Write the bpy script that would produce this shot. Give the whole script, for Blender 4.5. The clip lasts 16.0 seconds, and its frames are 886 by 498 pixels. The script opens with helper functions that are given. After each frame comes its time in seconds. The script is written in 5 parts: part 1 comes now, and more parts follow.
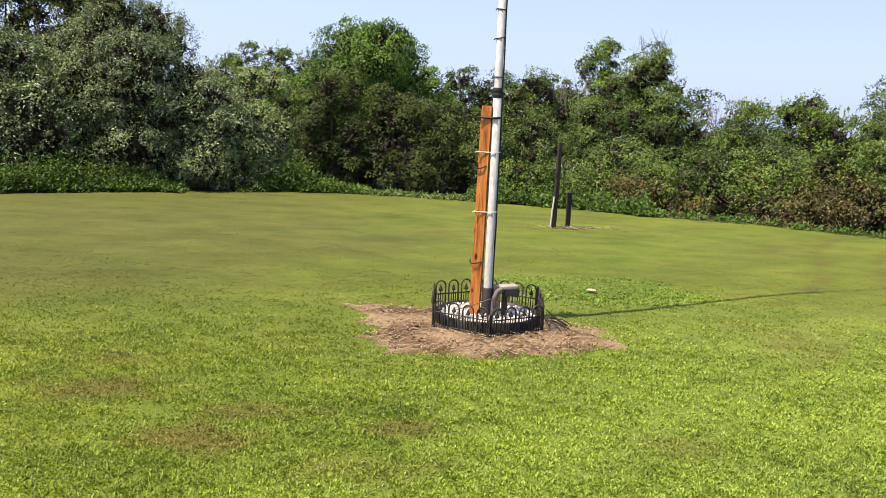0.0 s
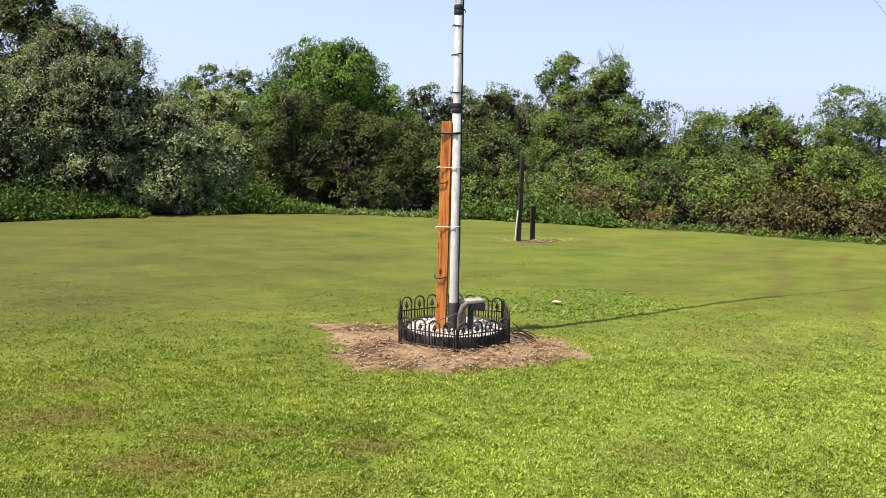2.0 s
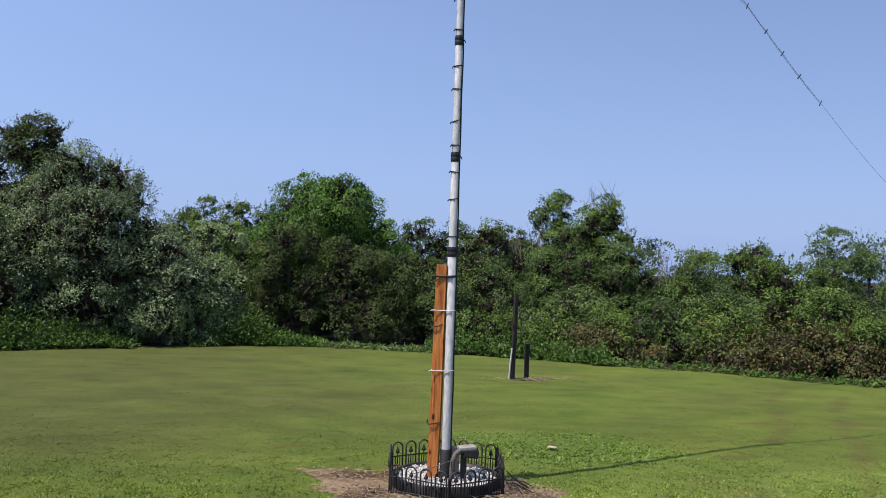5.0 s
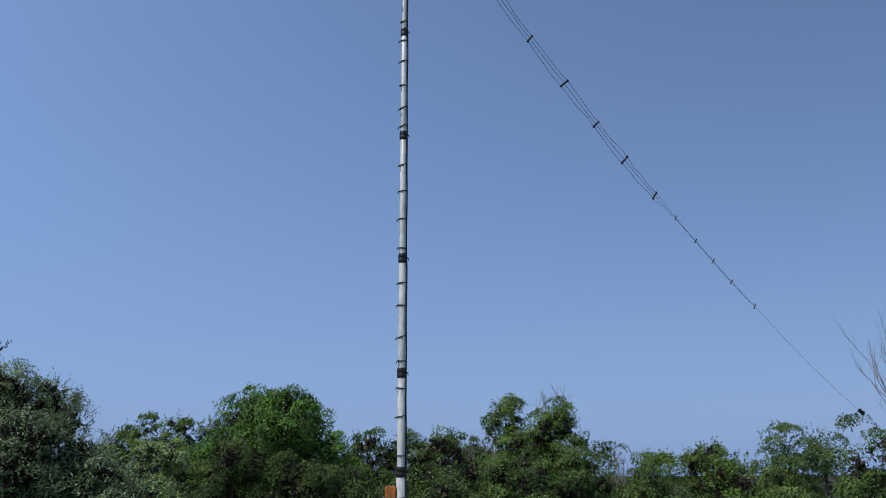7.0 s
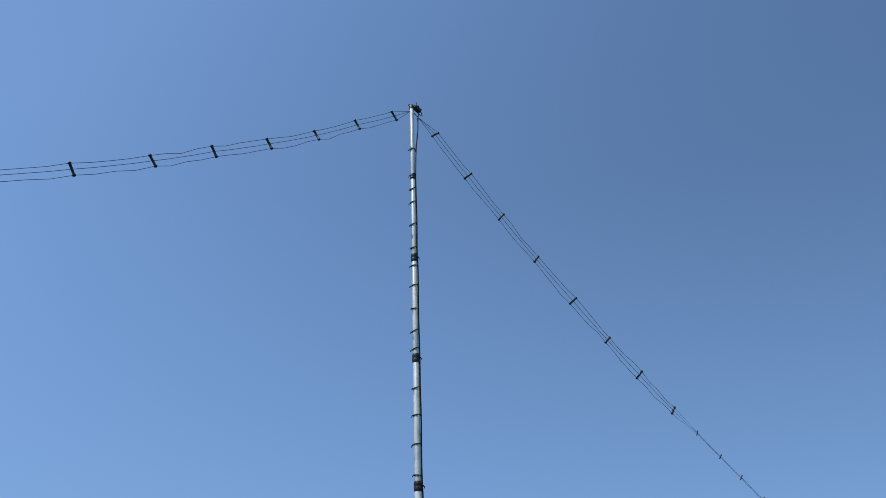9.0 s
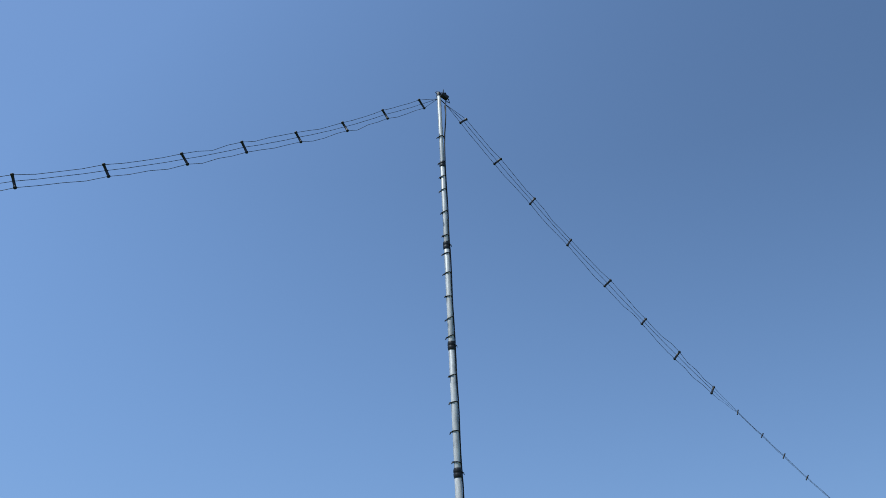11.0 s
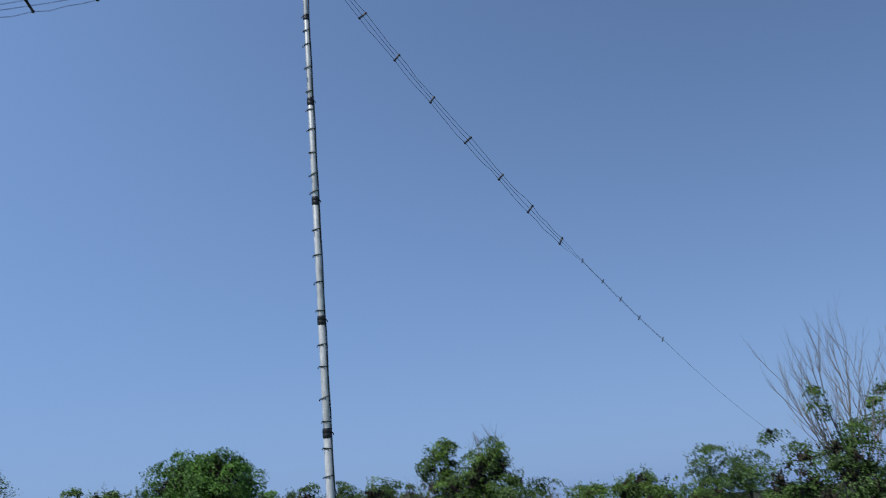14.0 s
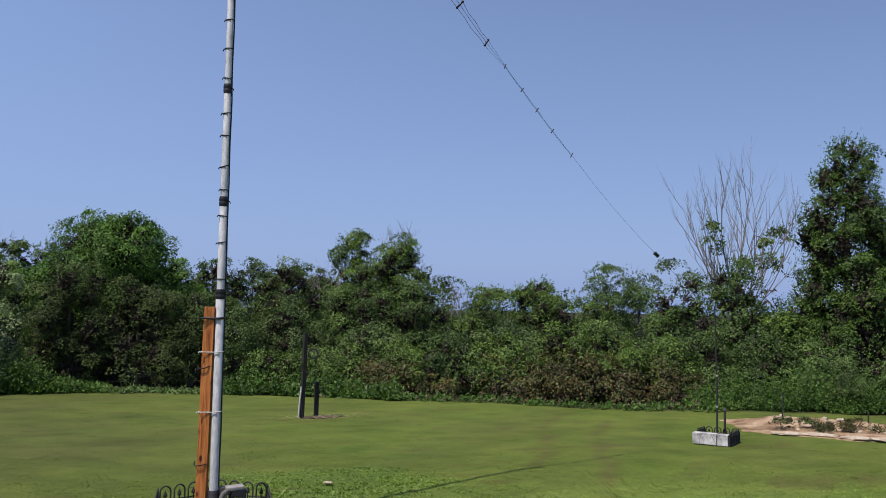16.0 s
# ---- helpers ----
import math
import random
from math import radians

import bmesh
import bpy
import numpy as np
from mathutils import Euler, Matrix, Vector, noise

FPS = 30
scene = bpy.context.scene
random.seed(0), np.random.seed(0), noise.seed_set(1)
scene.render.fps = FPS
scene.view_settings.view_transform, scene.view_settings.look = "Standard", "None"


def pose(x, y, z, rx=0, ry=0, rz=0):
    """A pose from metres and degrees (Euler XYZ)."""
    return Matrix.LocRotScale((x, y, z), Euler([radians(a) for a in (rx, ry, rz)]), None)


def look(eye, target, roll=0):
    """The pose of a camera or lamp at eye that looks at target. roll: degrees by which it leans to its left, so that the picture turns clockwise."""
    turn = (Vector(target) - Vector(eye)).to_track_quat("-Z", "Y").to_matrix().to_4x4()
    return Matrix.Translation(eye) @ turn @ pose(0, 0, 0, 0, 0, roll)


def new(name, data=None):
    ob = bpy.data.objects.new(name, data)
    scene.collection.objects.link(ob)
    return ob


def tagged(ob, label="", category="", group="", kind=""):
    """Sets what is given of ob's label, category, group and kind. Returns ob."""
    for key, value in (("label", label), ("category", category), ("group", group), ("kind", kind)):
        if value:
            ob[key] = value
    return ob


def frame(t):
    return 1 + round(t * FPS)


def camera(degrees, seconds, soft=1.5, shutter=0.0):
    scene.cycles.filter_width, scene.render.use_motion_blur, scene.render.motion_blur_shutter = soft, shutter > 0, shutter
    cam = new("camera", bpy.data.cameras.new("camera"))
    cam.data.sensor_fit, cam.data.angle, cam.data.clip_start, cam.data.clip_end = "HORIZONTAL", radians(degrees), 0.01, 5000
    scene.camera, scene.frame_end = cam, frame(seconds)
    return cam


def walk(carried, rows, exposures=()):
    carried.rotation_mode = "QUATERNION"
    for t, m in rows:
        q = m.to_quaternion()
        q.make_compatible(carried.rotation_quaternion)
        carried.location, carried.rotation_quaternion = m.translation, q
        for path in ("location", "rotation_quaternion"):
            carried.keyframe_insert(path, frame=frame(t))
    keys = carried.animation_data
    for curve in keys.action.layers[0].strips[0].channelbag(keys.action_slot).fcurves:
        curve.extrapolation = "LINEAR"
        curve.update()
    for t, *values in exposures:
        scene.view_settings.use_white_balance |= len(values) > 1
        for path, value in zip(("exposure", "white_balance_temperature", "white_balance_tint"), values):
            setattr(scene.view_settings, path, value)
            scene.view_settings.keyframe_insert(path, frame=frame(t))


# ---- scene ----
PATH = [
    (0, (-0.173, 0.772, 1.768), (-0.113, 2.748, 1.463), 2.5),
    (0.2, (-0.153, 0.795, 1.76), (-0.092, 2.766, 1.425), 1.9),
    (0.5, (-0.138, 0.813, 1.754), (-0.078, 2.773, 1.358), 1.2),
    (0.8, (-0.139, 0.813, 1.764), (-0.103, 2.765, 1.33), 0.9),
    (1, (-0.14, 0.813, 1.77), (-0.084, 2.772, 1.373), 0.8),
    (1.3, (-0.143, 0.775, 1.764), (-0.069, 2.748, 1.441), 1.1),
    (1.5, (-0.144, 0.755, 1.759), (-0.05, 2.73, 1.46), 1.3),
    (2, (-0.145, 0.765, 1.755), (-0.009, 2.743, 1.493), 1.0),
    (2.5, (-0.149, 0.777, 1.763), (0.01, 2.756, 1.524), 0.5),
    (3, (-0.153, 0.77, 1.766), (0.014, 2.75, 1.539), 0.7),
    (3.2, (-0.151, 0.76, 1.767), (0.019, 2.741, 1.548), 0.6),
    (5.5, (-0.154, 0.831, 1.893), (-0.014, 2.82, 2.049), 2.0),
    (6, (-0.149, 0.814, 1.91), (0.019, 2.788, 2.184), 0.9),
    (6.5, (-0.137, 0.807, 1.943), (0.073, 2.757, 2.336), 0.4),
    (7, (-0.119, 0.832, 1.973), (0.129, 2.748, 2.49), -0.3),
    (7.5, (-0.096, 0.846, 2.004), (0.161, 2.728, 2.631), -0.4),
    (8, (-0.139, 0.852, 2.017), (0.123, 2.681, 2.781), -1.2),
    (8.5, (-0.159, 0.856, 2.018), (0.08, 2.626, 2.917), -1.7),
    (9, (-0.157, 0.856, 2.017), (0.058, 2.58, 3.007), -2.1),
    (11.5, (-0.139, 0.819, 2.049), (-0.019, 2.585, 2.98), -2.4),
    (12, (-0.198, 0.664, 2.051), (-0.087, 2.446, 2.954), -2.0),
    (12.5, (-0.237, 0.554, 2.062), (-0.129, 2.33, 2.975), -2.5),
    (13, (-0.232, 0.51, 2.062), (-0.171, 2.283, 2.987), -2.6),
    (13.5, (-0.157, 0.505, 2.039), (-0.068, 2.302, 2.911), -2.7),
    (13.7, (-0.12, 0.506, 2.029), (0.094, 2.34, 2.797), -3.7),
    (14, (-0.073, 0.51, 2.013), (0.35, 2.368, 2.619), -5.6),
    (14.2, (-0.044, 0.513, 1.996), (0.515, 2.372, 2.476), -5.3),
    (14.5, (0.008, 0.525, 1.962), (0.7, 2.375, 2.276), -3.9),
    (14.7, (0.054, 0.543, 1.936), (0.791, 2.387, 2.166), -3.2),
    (15, (0.115, 0.56, 1.907), (0.75, 2.452, 2.038), -1.9),
    (15.25, (0.139, 0.519, 1.9), (0.702, 2.435, 2.01), -0.5),
    (15.5, (0.145, 0.459, 1.899), (0.704, 2.377, 1.993), 0.2),
    (16, (0.158, 0.405, 1.907), (0.737, 2.314, 2.048), 1.0),
]
cam = camera(55.3, 16.0, soft=0.7, shutter=0.1)
EXPOSURES = [(0.0, 1.0, 7900, 18), (3.2, 1.0, 7900, 18), (4.3, 0.6, 6950, 18), (5.4, 0.2, 6350, 18), (6.5, 0.02, 6200, 15), (7.0, -0.15, 6050, 11), (8.0, -0.14, 5720, 6), (9.0, -0.10, 5680, 4), (13.5, -0.10, 5680, 4),
             (14.0, -0.16, 5850, 9), (14.5, -0.16, 6050, 14), (15.2, 0.0, 6380, 18), (16.0, 0.04, 6400, 18)]
walk(cam, [(t, look(eye, target, roll)) for t, eye, target, roll in PATH], EXPOSURES)

# ---- sky and sun: the mast's shade falls to the right and away ----
SUN_EL, SUN_AZ = radians(60.5), math.atan2(-3.89, -2.11)
world = bpy.data.worlds.new("sky")
scene.world = world
world.use_nodes = True
wn = world.node_tree.nodes
sky = wn.new("ShaderNodeTexSky")
sky.sky_type, sky.sun_disc = "NISHITA", False
sky.sun_elevation, sky.sun_rotation = SUN_EL, SUN_AZ
sky.altitude, sky.air_density, sky.dust_density, sky.ozone_density = 100, 1.0, 1.6, 2.5
haze = wn.new("ShaderNodeMixRGB")
haze.inputs[2].default_value = (1.75, 2.75, 5.0, 1)
tc, sep, low = wn.new("ShaderNodeTexCoord"), wn.new("ShaderNodeSeparateXYZ"), wn.new("ShaderNodeMapRange")
world.node_tree.links.new(tc.outputs["Generated"], sep.inputs[0])
world.node_tree.links.new(sep.outputs[2], low.inputs[0])
for socket, v in zip(list(low.inputs)[1:5], (0.0, 0.55, 0.8, 0.25)):
    socket.default_value = v
world.node_tree.links.new(low.outputs[0], haze.inputs[0])
world.node_tree.links.new(sky.outputs[0], haze.inputs[1])
# the high sky pales towards the sun and deepens away from it
glare, tilt_up, near_sun, lift = wn.new("ShaderNodeVectorMath"), wn.new("ShaderNodeMath"), wn.new("ShaderNodeMapRange"), wn.new("ShaderNodeVectorMath")
glare.operation, tilt_up.operation, lift.operation = "DOT_PRODUCT", "MULTIPLY", "SCALE"
glare.inputs[1].default_value = (math.sin(SUN_AZ), math.cos(SUN_AZ), 0.52)
for socket, v in zip(list(near_sun.inputs)[1:5], (-0.35, 0.15, 0.72, 1.22)):
    socket.default_value = v
world.node_tree.links.new(tc.outputs["Generated"], glare.inputs[0])
world.node_tree.links.new(glare.outputs["Value"], tilt_up.inputs[0])
world.node_tree.links.new(sep.outputs[2], tilt_up.inputs[1])
world.node_tree.links.new(tilt_up.outputs[0], near_sun.inputs[0])
world.node_tree.links.new(haze.outputs[0], lift.inputs[0])
world.node_tree.links.new(near_sun.outputs[0], lift.inputs["Scale"])
world.node_tree.links.new(lift.outputs[0], wn["Background"].inputs[0])
wn["Background"].inputs[1].default_value = 0.13
sun = new("sun", bpy.data.lights.new("sun", "SUN"))
sun.data.energy, sun.data.angle, sun.data.color = 5.0, radians(0.45), (1.0, 0.94, 0.82)
to_sun = Vector((math.sin(SUN_AZ) * math.cos(SUN_EL), math.cos(SUN_AZ) * math.cos(SUN_EL), math.sin(SUN_EL)))
sun.matrix_world = look(to_sun * 40, (0, 0, 0))


# ---- materials ----
def material(name, base, rough=0.6, metal=0.0, spec=0.4):
    m = bpy.data.materials.new(name)
    m.use_nodes = True
    b = m.node_tree.nodes["Principled BSDF"]
    b.inputs["Base Color"].default_value = (*base, 1)
    b.inputs["Roughness"].default_value, b.inputs["Metallic"].default_value = rough, metal
    b.inputs["Specular IOR Level"].default_value = spec
    return m, m.node_tree.nodes, m.node_tree.links, b


def ramp(nodes, stops):
    r = nodes.new("ShaderNodeValToRGB")
    while len(r.color_ramp.elements) < len(stops):
        r.color_ramp.elements.new(0.5)
    for e, (p, c) in zip(r.color_ramp.elements, stops):
        e.position, e.color = p, (*c, 1)
    return r


def coords(nodes, links, stretch=(1, 1, 1), space="Object"):
    tc, mp = nodes.new("ShaderNodeTexCoord"), nodes.new("ShaderNodeMapping")
    mp.inputs["Scale"].default_value = stretch
    links.new(tc.outputs[space], mp.inputs[0])
    return mp.outputs[0]


def noise_tex(nodes, links, vec, scale, detail=4, rough=0.6):
    n = nodes.new("ShaderNodeTexNoise")
    n.inputs["Scale"].default_value, n.inputs["Detail"].default_value, n.inputs["Roughness"].default_value = scale, detail, rough
    links.new(vec, n.inputs["Vector"])
    return n.outputs["Fac"]


def bump(nodes, links, b, height, strength, distance):
    n = nodes.new("ShaderNodeBump")
    n.inputs["Strength"].default_value, n.inputs["Distance"].default_value = strength, distance
    links.new(height, n.inputs["Height"])
    links.new(n.outputs[0], b.inputs["Normal"])


def mix(nodes, links, a, b, fac, how="MIX"):
    n = nodes.new("ShaderNodeMixRGB")
    n.blend_type = how
    for socket, v in ((n.inputs[0], fac), (n.inputs[1], a), (n.inputs[2], b)):
        if isinstance(v, tuple):
            socket.default_value = (*v, 1)
        elif isinstance(v, (int, float)):
            socket.default_value = v
        else:
            links.new(v, socket)
    return n.outputs[0]


def mottled(name, stops, scale, rough=0.8, stretch=(1, 1, 1), relief=0.4, depth=0.004, fine=6.0, metal=0.0, spec=0.3):
    """A surface whose colour wanders at two scales, with fine relief."""
    m, n, l, b = material(name, stops[0][1], rough, metal, spec)
    v = coords(n, l, stretch)
    big, small = noise_tex(n, l, v, scale), noise_tex(n, l, v, scale * fine, 6, 0.7)
    c1 = ramp(n, stops)
    l.new(big, c1.inputs[0])
    c2 = ramp(n, [(0.3, (0.62, 0.62, 0.62)), (0.7, (1.25, 1.25, 1.25))])
    l.new(small, c2.inputs[0])
    l.new(mix(n, l, c1.outputs[0], c2.outputs[0], 1.0, "MULTIPLY"), b.inputs["Base Color"])
    bump(n, l, b, small, relief, depth)
    return m


def leaf_material(name, stops, through_tint, thin=0.3, rough=0.5, patch=0.9):
    m, n, l, b = material(name, stops[0][1], rough + 0.05, 0, 0.22)
    geo = n.new("ShaderNodeNewGeometry")
    mean = [sum(q[1][k] for q in stops) / len(stops) for k in range(3)]
    c = ramp(n, [(at, tuple((0.62 * v + 0.38 * w) * g for v, w, g in zip(col, mean, (0.61, 0.71, 0.63)))) for at, col in stops])
    l.new(geo.outputs["Random Per Island"], c.inputs[0])
    v = coords(n, l)
    p = ramp(n, [(0.3, (0.66, 0.72, 0.70)), (0.5, (0.97, 0.98, 0.98)), (0.72, (1.24, 1.20, 1.04))])
    l.new(noise_tex(n, l, v, patch, 3), p.inputs[0])
    col = mix(n, l, c.outputs[0], p.outputs[0], 1.0, "MULTIPLY")
    # random tone per tuft: leaf age, plus lit against dim clumps put into colour
    clump_tone = n.new("ShaderNodeAttribute")
    clump_tone.attribute_name = "tint"
    a = ramp(n, [(0.15, (0.50, 0.56, 0.56)), (0.5, (0.98, 1.0, 0.98)), (0.85, (1.48, 1.52, 1.36))])
    l.new(clump_tone.outputs["Fac"], a.inputs[0])
    col = mix(n, l, col, a.outputs[0], 1.0, "MULTIPLY")
    l.new(col, b.inputs["Base Color"])
    t = n.new("ShaderNodeBsdfTranslucent")
    l.new(mix(n, l, col, through_tint, 1.0, "MULTIPLY"), t.inputs[0])
    s = n.new("ShaderNodeMixShader")
    s.inputs[0].default_value = thin * 0.6
    l.new(b.outputs[0], s.inputs[1])
    l.new(t.outputs[0], s.inputs[2])
    l.new(s.outputs[0], n["Material Output"].inputs[0])
    return m


def lawn_material(name, blade):
    """Turf: colour wanders from lush to straw; dry and coarse patches come from the mesh's own attributes."""
    m, n, l, b = material(name, (0.1, 0.16, 0.02), 0.55 if blade else 0.9, 0, 0.3 if blade else 0.1)
    geo = n.new("ShaderNodeNewGeometry")
    mp = n.new("ShaderNodeMapping")
    l.new(geo.outputs["Position"], mp.inputs[0])
    pos = mp.outputs[0]
    tone = ramp(n, [(0.28, (0.107, 0.173, 0.023)), (0.5, (0.158, 0.216, 0.033)), (0.72, (0.210, 0.254, 0.046))])
    l.new(noise_tex(n, l, pos, 0.55, 5, 0.65), tone.inputs[0])
    dry = n.new("ShaderNodeAttribute")
    dry.attribute_name = "dry"
    lush = n.new("ShaderNodeAttribute")
    lush.attribute_name = "lush"
    col = mix(n, l, tone.outputs[0], (0.122, 0.205, 0.040), lush.outputs["Fac"])
    lime = n.new("ShaderNodeAttribute")
    lime.attribute_name = "lime"
    col = mix(n, l, col, (0.212, 0.296, 0.056), lime.outputs["Fac"])
    col = mix(n, l, col, (0.140, 0.090, 0.038), dry.outputs["Fac"])
    dull_olive = n.new("ShaderNodeAttribute")
    dull_olive.attribute_name = "dull_olive"
    col = mix(n, l, col, (0.110, 0.124, 0.033), dull_olive.outputs["Fac"])
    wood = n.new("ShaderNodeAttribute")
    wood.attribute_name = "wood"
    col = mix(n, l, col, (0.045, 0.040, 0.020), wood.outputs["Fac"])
    streak = n.new("ShaderNodeMapping")
    streak.inputs["Scale"].default_value = (0.8, 1.5, 1)
    l.new(geo.outputs["Position"], streak.inputs[0])
    mown = ramp(n, [(0.30, (0.74, 0.77, 0.75)), (0.52, (1.0, 1.0, 1.0)), (0.70, (1.20, 1.17, 1.16))])
    l.new(noise_tex(n, l, streak.outputs[0], 1.0, 5, 0.7), mown.inputs[0])
    col = mix(n, l, col, mown.outputs[0], 1.0, "MULTIPLY")
    tuft = n.new("ShaderNodeMapping")
    tuft.inputs["Scale"].default_value = (2.6, 3.4, 1)
    l.new(geo.outputs["Position"], tuft.inputs[0])
    ridge = ramp(n, [(0.32, (0.52, 0.56, 0.54)), (0.42, (0.93, 0.97, 0.95)), (0.60, (1.0, 1.0, 1.0)), (0.72, (1.24, 1.20, 1.08))])
    l.new(noise_tex(n, l, tuft.outputs[0], 1.0, 6, 0.72), ridge.inputs[0])
    col = mix(n, l, col, ridge.outputs[0], 0.8, "MULTIPLY")
    if blade:
        r = ramp(n, [(0.0, (0.60, 0.64, 0.58)), (0.40, (1.02, 1.05, 1.0)), (0.88, (1.28, 1.25, 1.10)), (1.0, (1.36, 1.36, 1.22))])
        l.new(geo.outputs["Random Per Island"], r.inputs[0])
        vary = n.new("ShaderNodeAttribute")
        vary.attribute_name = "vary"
        # where vary is low, blades darken to one even tone
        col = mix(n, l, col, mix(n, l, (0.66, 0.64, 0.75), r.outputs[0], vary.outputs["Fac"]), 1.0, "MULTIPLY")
        clump_tone = n.new("ShaderNodeAttribute")
        clump_tone.attribute_name = "tint"
        hue = ramp(n, [(0.0, (0.62, 0.70, 0.62)), (0.5, (1.0, 1.0, 1.0)), (1.0, (1.26, 1.28, 1.16))])
        l.new(clump_tone.outputs["Fac"], hue.inputs[0])
        col = mix(n, l, col, hue.outputs[0], 1.0, "MULTIPLY")
        l.new(col, b.inputs["Base Color"])
        t = n.new("ShaderNodeBsdfTranslucent")
        l.new(mix(n, l, col, (1.2, 1.2, 0.6), 1.0, "MULTIPLY"), t.inputs[0])
        s = n.new("ShaderNodeMixShader")
        s.inputs[0].default_value = 0.3
        l.new(b.outputs[0], s.inputs[1])
        l.new(t.outputs[0], s.inputs[2])
        l.new(s.outputs[0], n["Material Output"].inputs[0])
    else:
        fine = noise_tex(n, l, pos, 28, 6, 0.75)
        # shade of the gaps between blades, put into the turf colour
        g = ramp(n, [(0.3, (0.36, 0.38, 0.36)), (0.55, (0.56, 0.56, 0.56)), (0.75, (0.74, 0.72, 0.7))])
        l.new(fine, g.inputs[0])
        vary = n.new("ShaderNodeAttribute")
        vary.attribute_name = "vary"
        gap_tone = mix(n, l, (0.60, 0.59, 0.68), g.outputs[0], vary.outputs["Fac"])
        l.new(mix(n, l, col, gap_tone, 1.0, "MULTIPLY"), b.inputs["Base Color"])
        bump(n, l, b, fine, 0.6, 0.02)
    return m


def timber_material():
    m, n, l, b = material("stained_pine", (0.45, 0.15, 0.035), 0.6, 0, 0.3)
    v = coords(n, l, (1, 1, 0.06))
    grain = noise_tex(n, l, v, 55, 6, 0.7)
    c = ramp(n, [(0.34, (0.19, 0.050, 0.011)), (0.5, (0.42, 0.135, 0.030)), (0.66, (0.56, 0.215, 0.055))])
    l.new(grain, c.inputs[0])
    k = n.new("ShaderNodeTexVoronoi")
    k.inputs["Scale"].default_value = 7
    l.new(coords(n, l, (2.2, 2.2, 1.0)), k.inputs["Vector"])
    kr = ramp(n, [(0.13, (0.12, 0.07, 0.06)), (0.27, (1, 1, 1))])
    l.new(k.outputs["Distance"], kr.inputs[0])
    l.new(mix(n, l, c.outputs[0], kr.outputs[0], 1.0, "MULTIPLY"), b.inputs["Base Color"])
    bump(n, l, b, grain, 0.4, 0.003)
    return m


M_TURF, M_BLADE = lawn_material("turf", False), lawn_material("grass_blade", True)
M_SOIL = mottled("bare_soil", [(0.36, (0.070, 0.040, 0.019)), (0.50, (0.165, 0.110, 0.062)), (0.64, (0.24, 0.172, 0.105))], 2.3, 0.95, relief=1.0, depth=0.03, fine=9)
# mulch whose dark tones also carry the shade of the two posts
M_MULCH_SHADE = mottled("mulch_with_post_shade", [(0.34, (0.035, 0.026, 0.016)), (0.52, (0.10, 0.075, 0.045)), (0.68, (0.22, 0.165, 0.10))], 9, 0.95, relief=1.0, depth=0.02)
M_SAND = mottled("sandy_soil", [(0.34, (0.13, 0.080, 0.042)), (0.5, (0.31, 0.205, 0.118)), (0.66, (0.44, 0.325, 0.21))], 2.6, 0.95, relief=1.0, depth=0.03, fine=10)
M_PIPE = mottled("grey_plastic_pipe", [(0.3, (0.38, 0.385, 0.39)), (0.6, (0.45, 0.45, 0.45)), (0.8, (0.50, 0.50, 0.49))], 5.0, 0.42, (1, 1, 0.3), 0.05, 0.001, spec=0.4)
M_TAPE = mottled("black_tape", [(0.3, (0.008, 0.008, 0.009)), (0.7, (0.02, 0.02, 0.021))], 30, 0.45, relief=0.3, depth=0.002)
M_BLACK = mottled("black_plastic", [(0.3, (0.012, 0.012, 0.013)), (0.7, (0.035, 0.033, 0.032))], 14, 0.5, relief=0.1, depth=0.001)
M_FADED = mottled("weathered_black_metal", [(0.3, (0.012, 0.012, 0.012)), (0.7, (0.036, 0.033, 0.031))], 10, 0.65, relief=0.3, depth=0.002)
M_DARK_WOOD = mottled("blackened_wood", [(0.3, (0.010, 0.009, 0.008)), (0.7, (0.030, 0.026, 0.022))], 12, 0.8, (1, 1, 0.2), 0.6, 0.004)
M_PALE_TUBE = mottled("weathered_pale_plastic", [(0.3, (0.34, 0.33, 0.31)), (0.7, (0.50, 0.49, 0.47))], 15, 0.6, relief=0.2, depth=0.002)
M_WHITE_TIE = mottled("white_nylon", [(0.3, (0.48, 0.48, 0.46)), (0.7, (0.60, 0.60, 0.58))], 20, 0.4, relief=0.05, depth=0.001)
M_GREY_PIPE = mottled("grey_conduit", [(0.3, (0.06, 0.055, 0.05)), (0.7, (0.125, 0.115, 0.105))], 12, 0.6, relief=0.2, depth=0.002)
M_GREY_TOP = mottled("pale_grey_cover", [(0.3, (0.20, 0.185, 0.17)), (0.7, (0.29, 0.27, 0.25))], 16, 0.7, relief=0.3, depth=0.003)
M_MARBLE = mottled("white_marble_chip", [(0.3, (0.34, 0.335, 0.32)), (0.6, (0.49, 0.48, 0.46))], 25, 0.5, relief=0.3, depth=0.003)
M_BLOCK = mottled("concrete_block", [(0.33, (0.17, 0.165, 0.155)), (0.5, (0.42, 0.41, 0.40)), (0.68, (0.56, 0.55, 0.54))], 8, 0.9, relief=0.7, depth=0.006, fine=14)
M_STONE = mottled("pale_stone", [(0.3, (0.30, 0.235, 0.165)), (0.7, (0.46, 0.39, 0.30))], 9, 0.9, relief=0.6, depth=0.006)
M_TIMBER = timber_material()
M_BARK = mottled("bark", [(0.3, (0.055, 0.045, 0.035)), (0.7, (0.15, 0.125, 0.10))], 5, 0.95, (1, 1, 0.2), 1.0, 0.02)
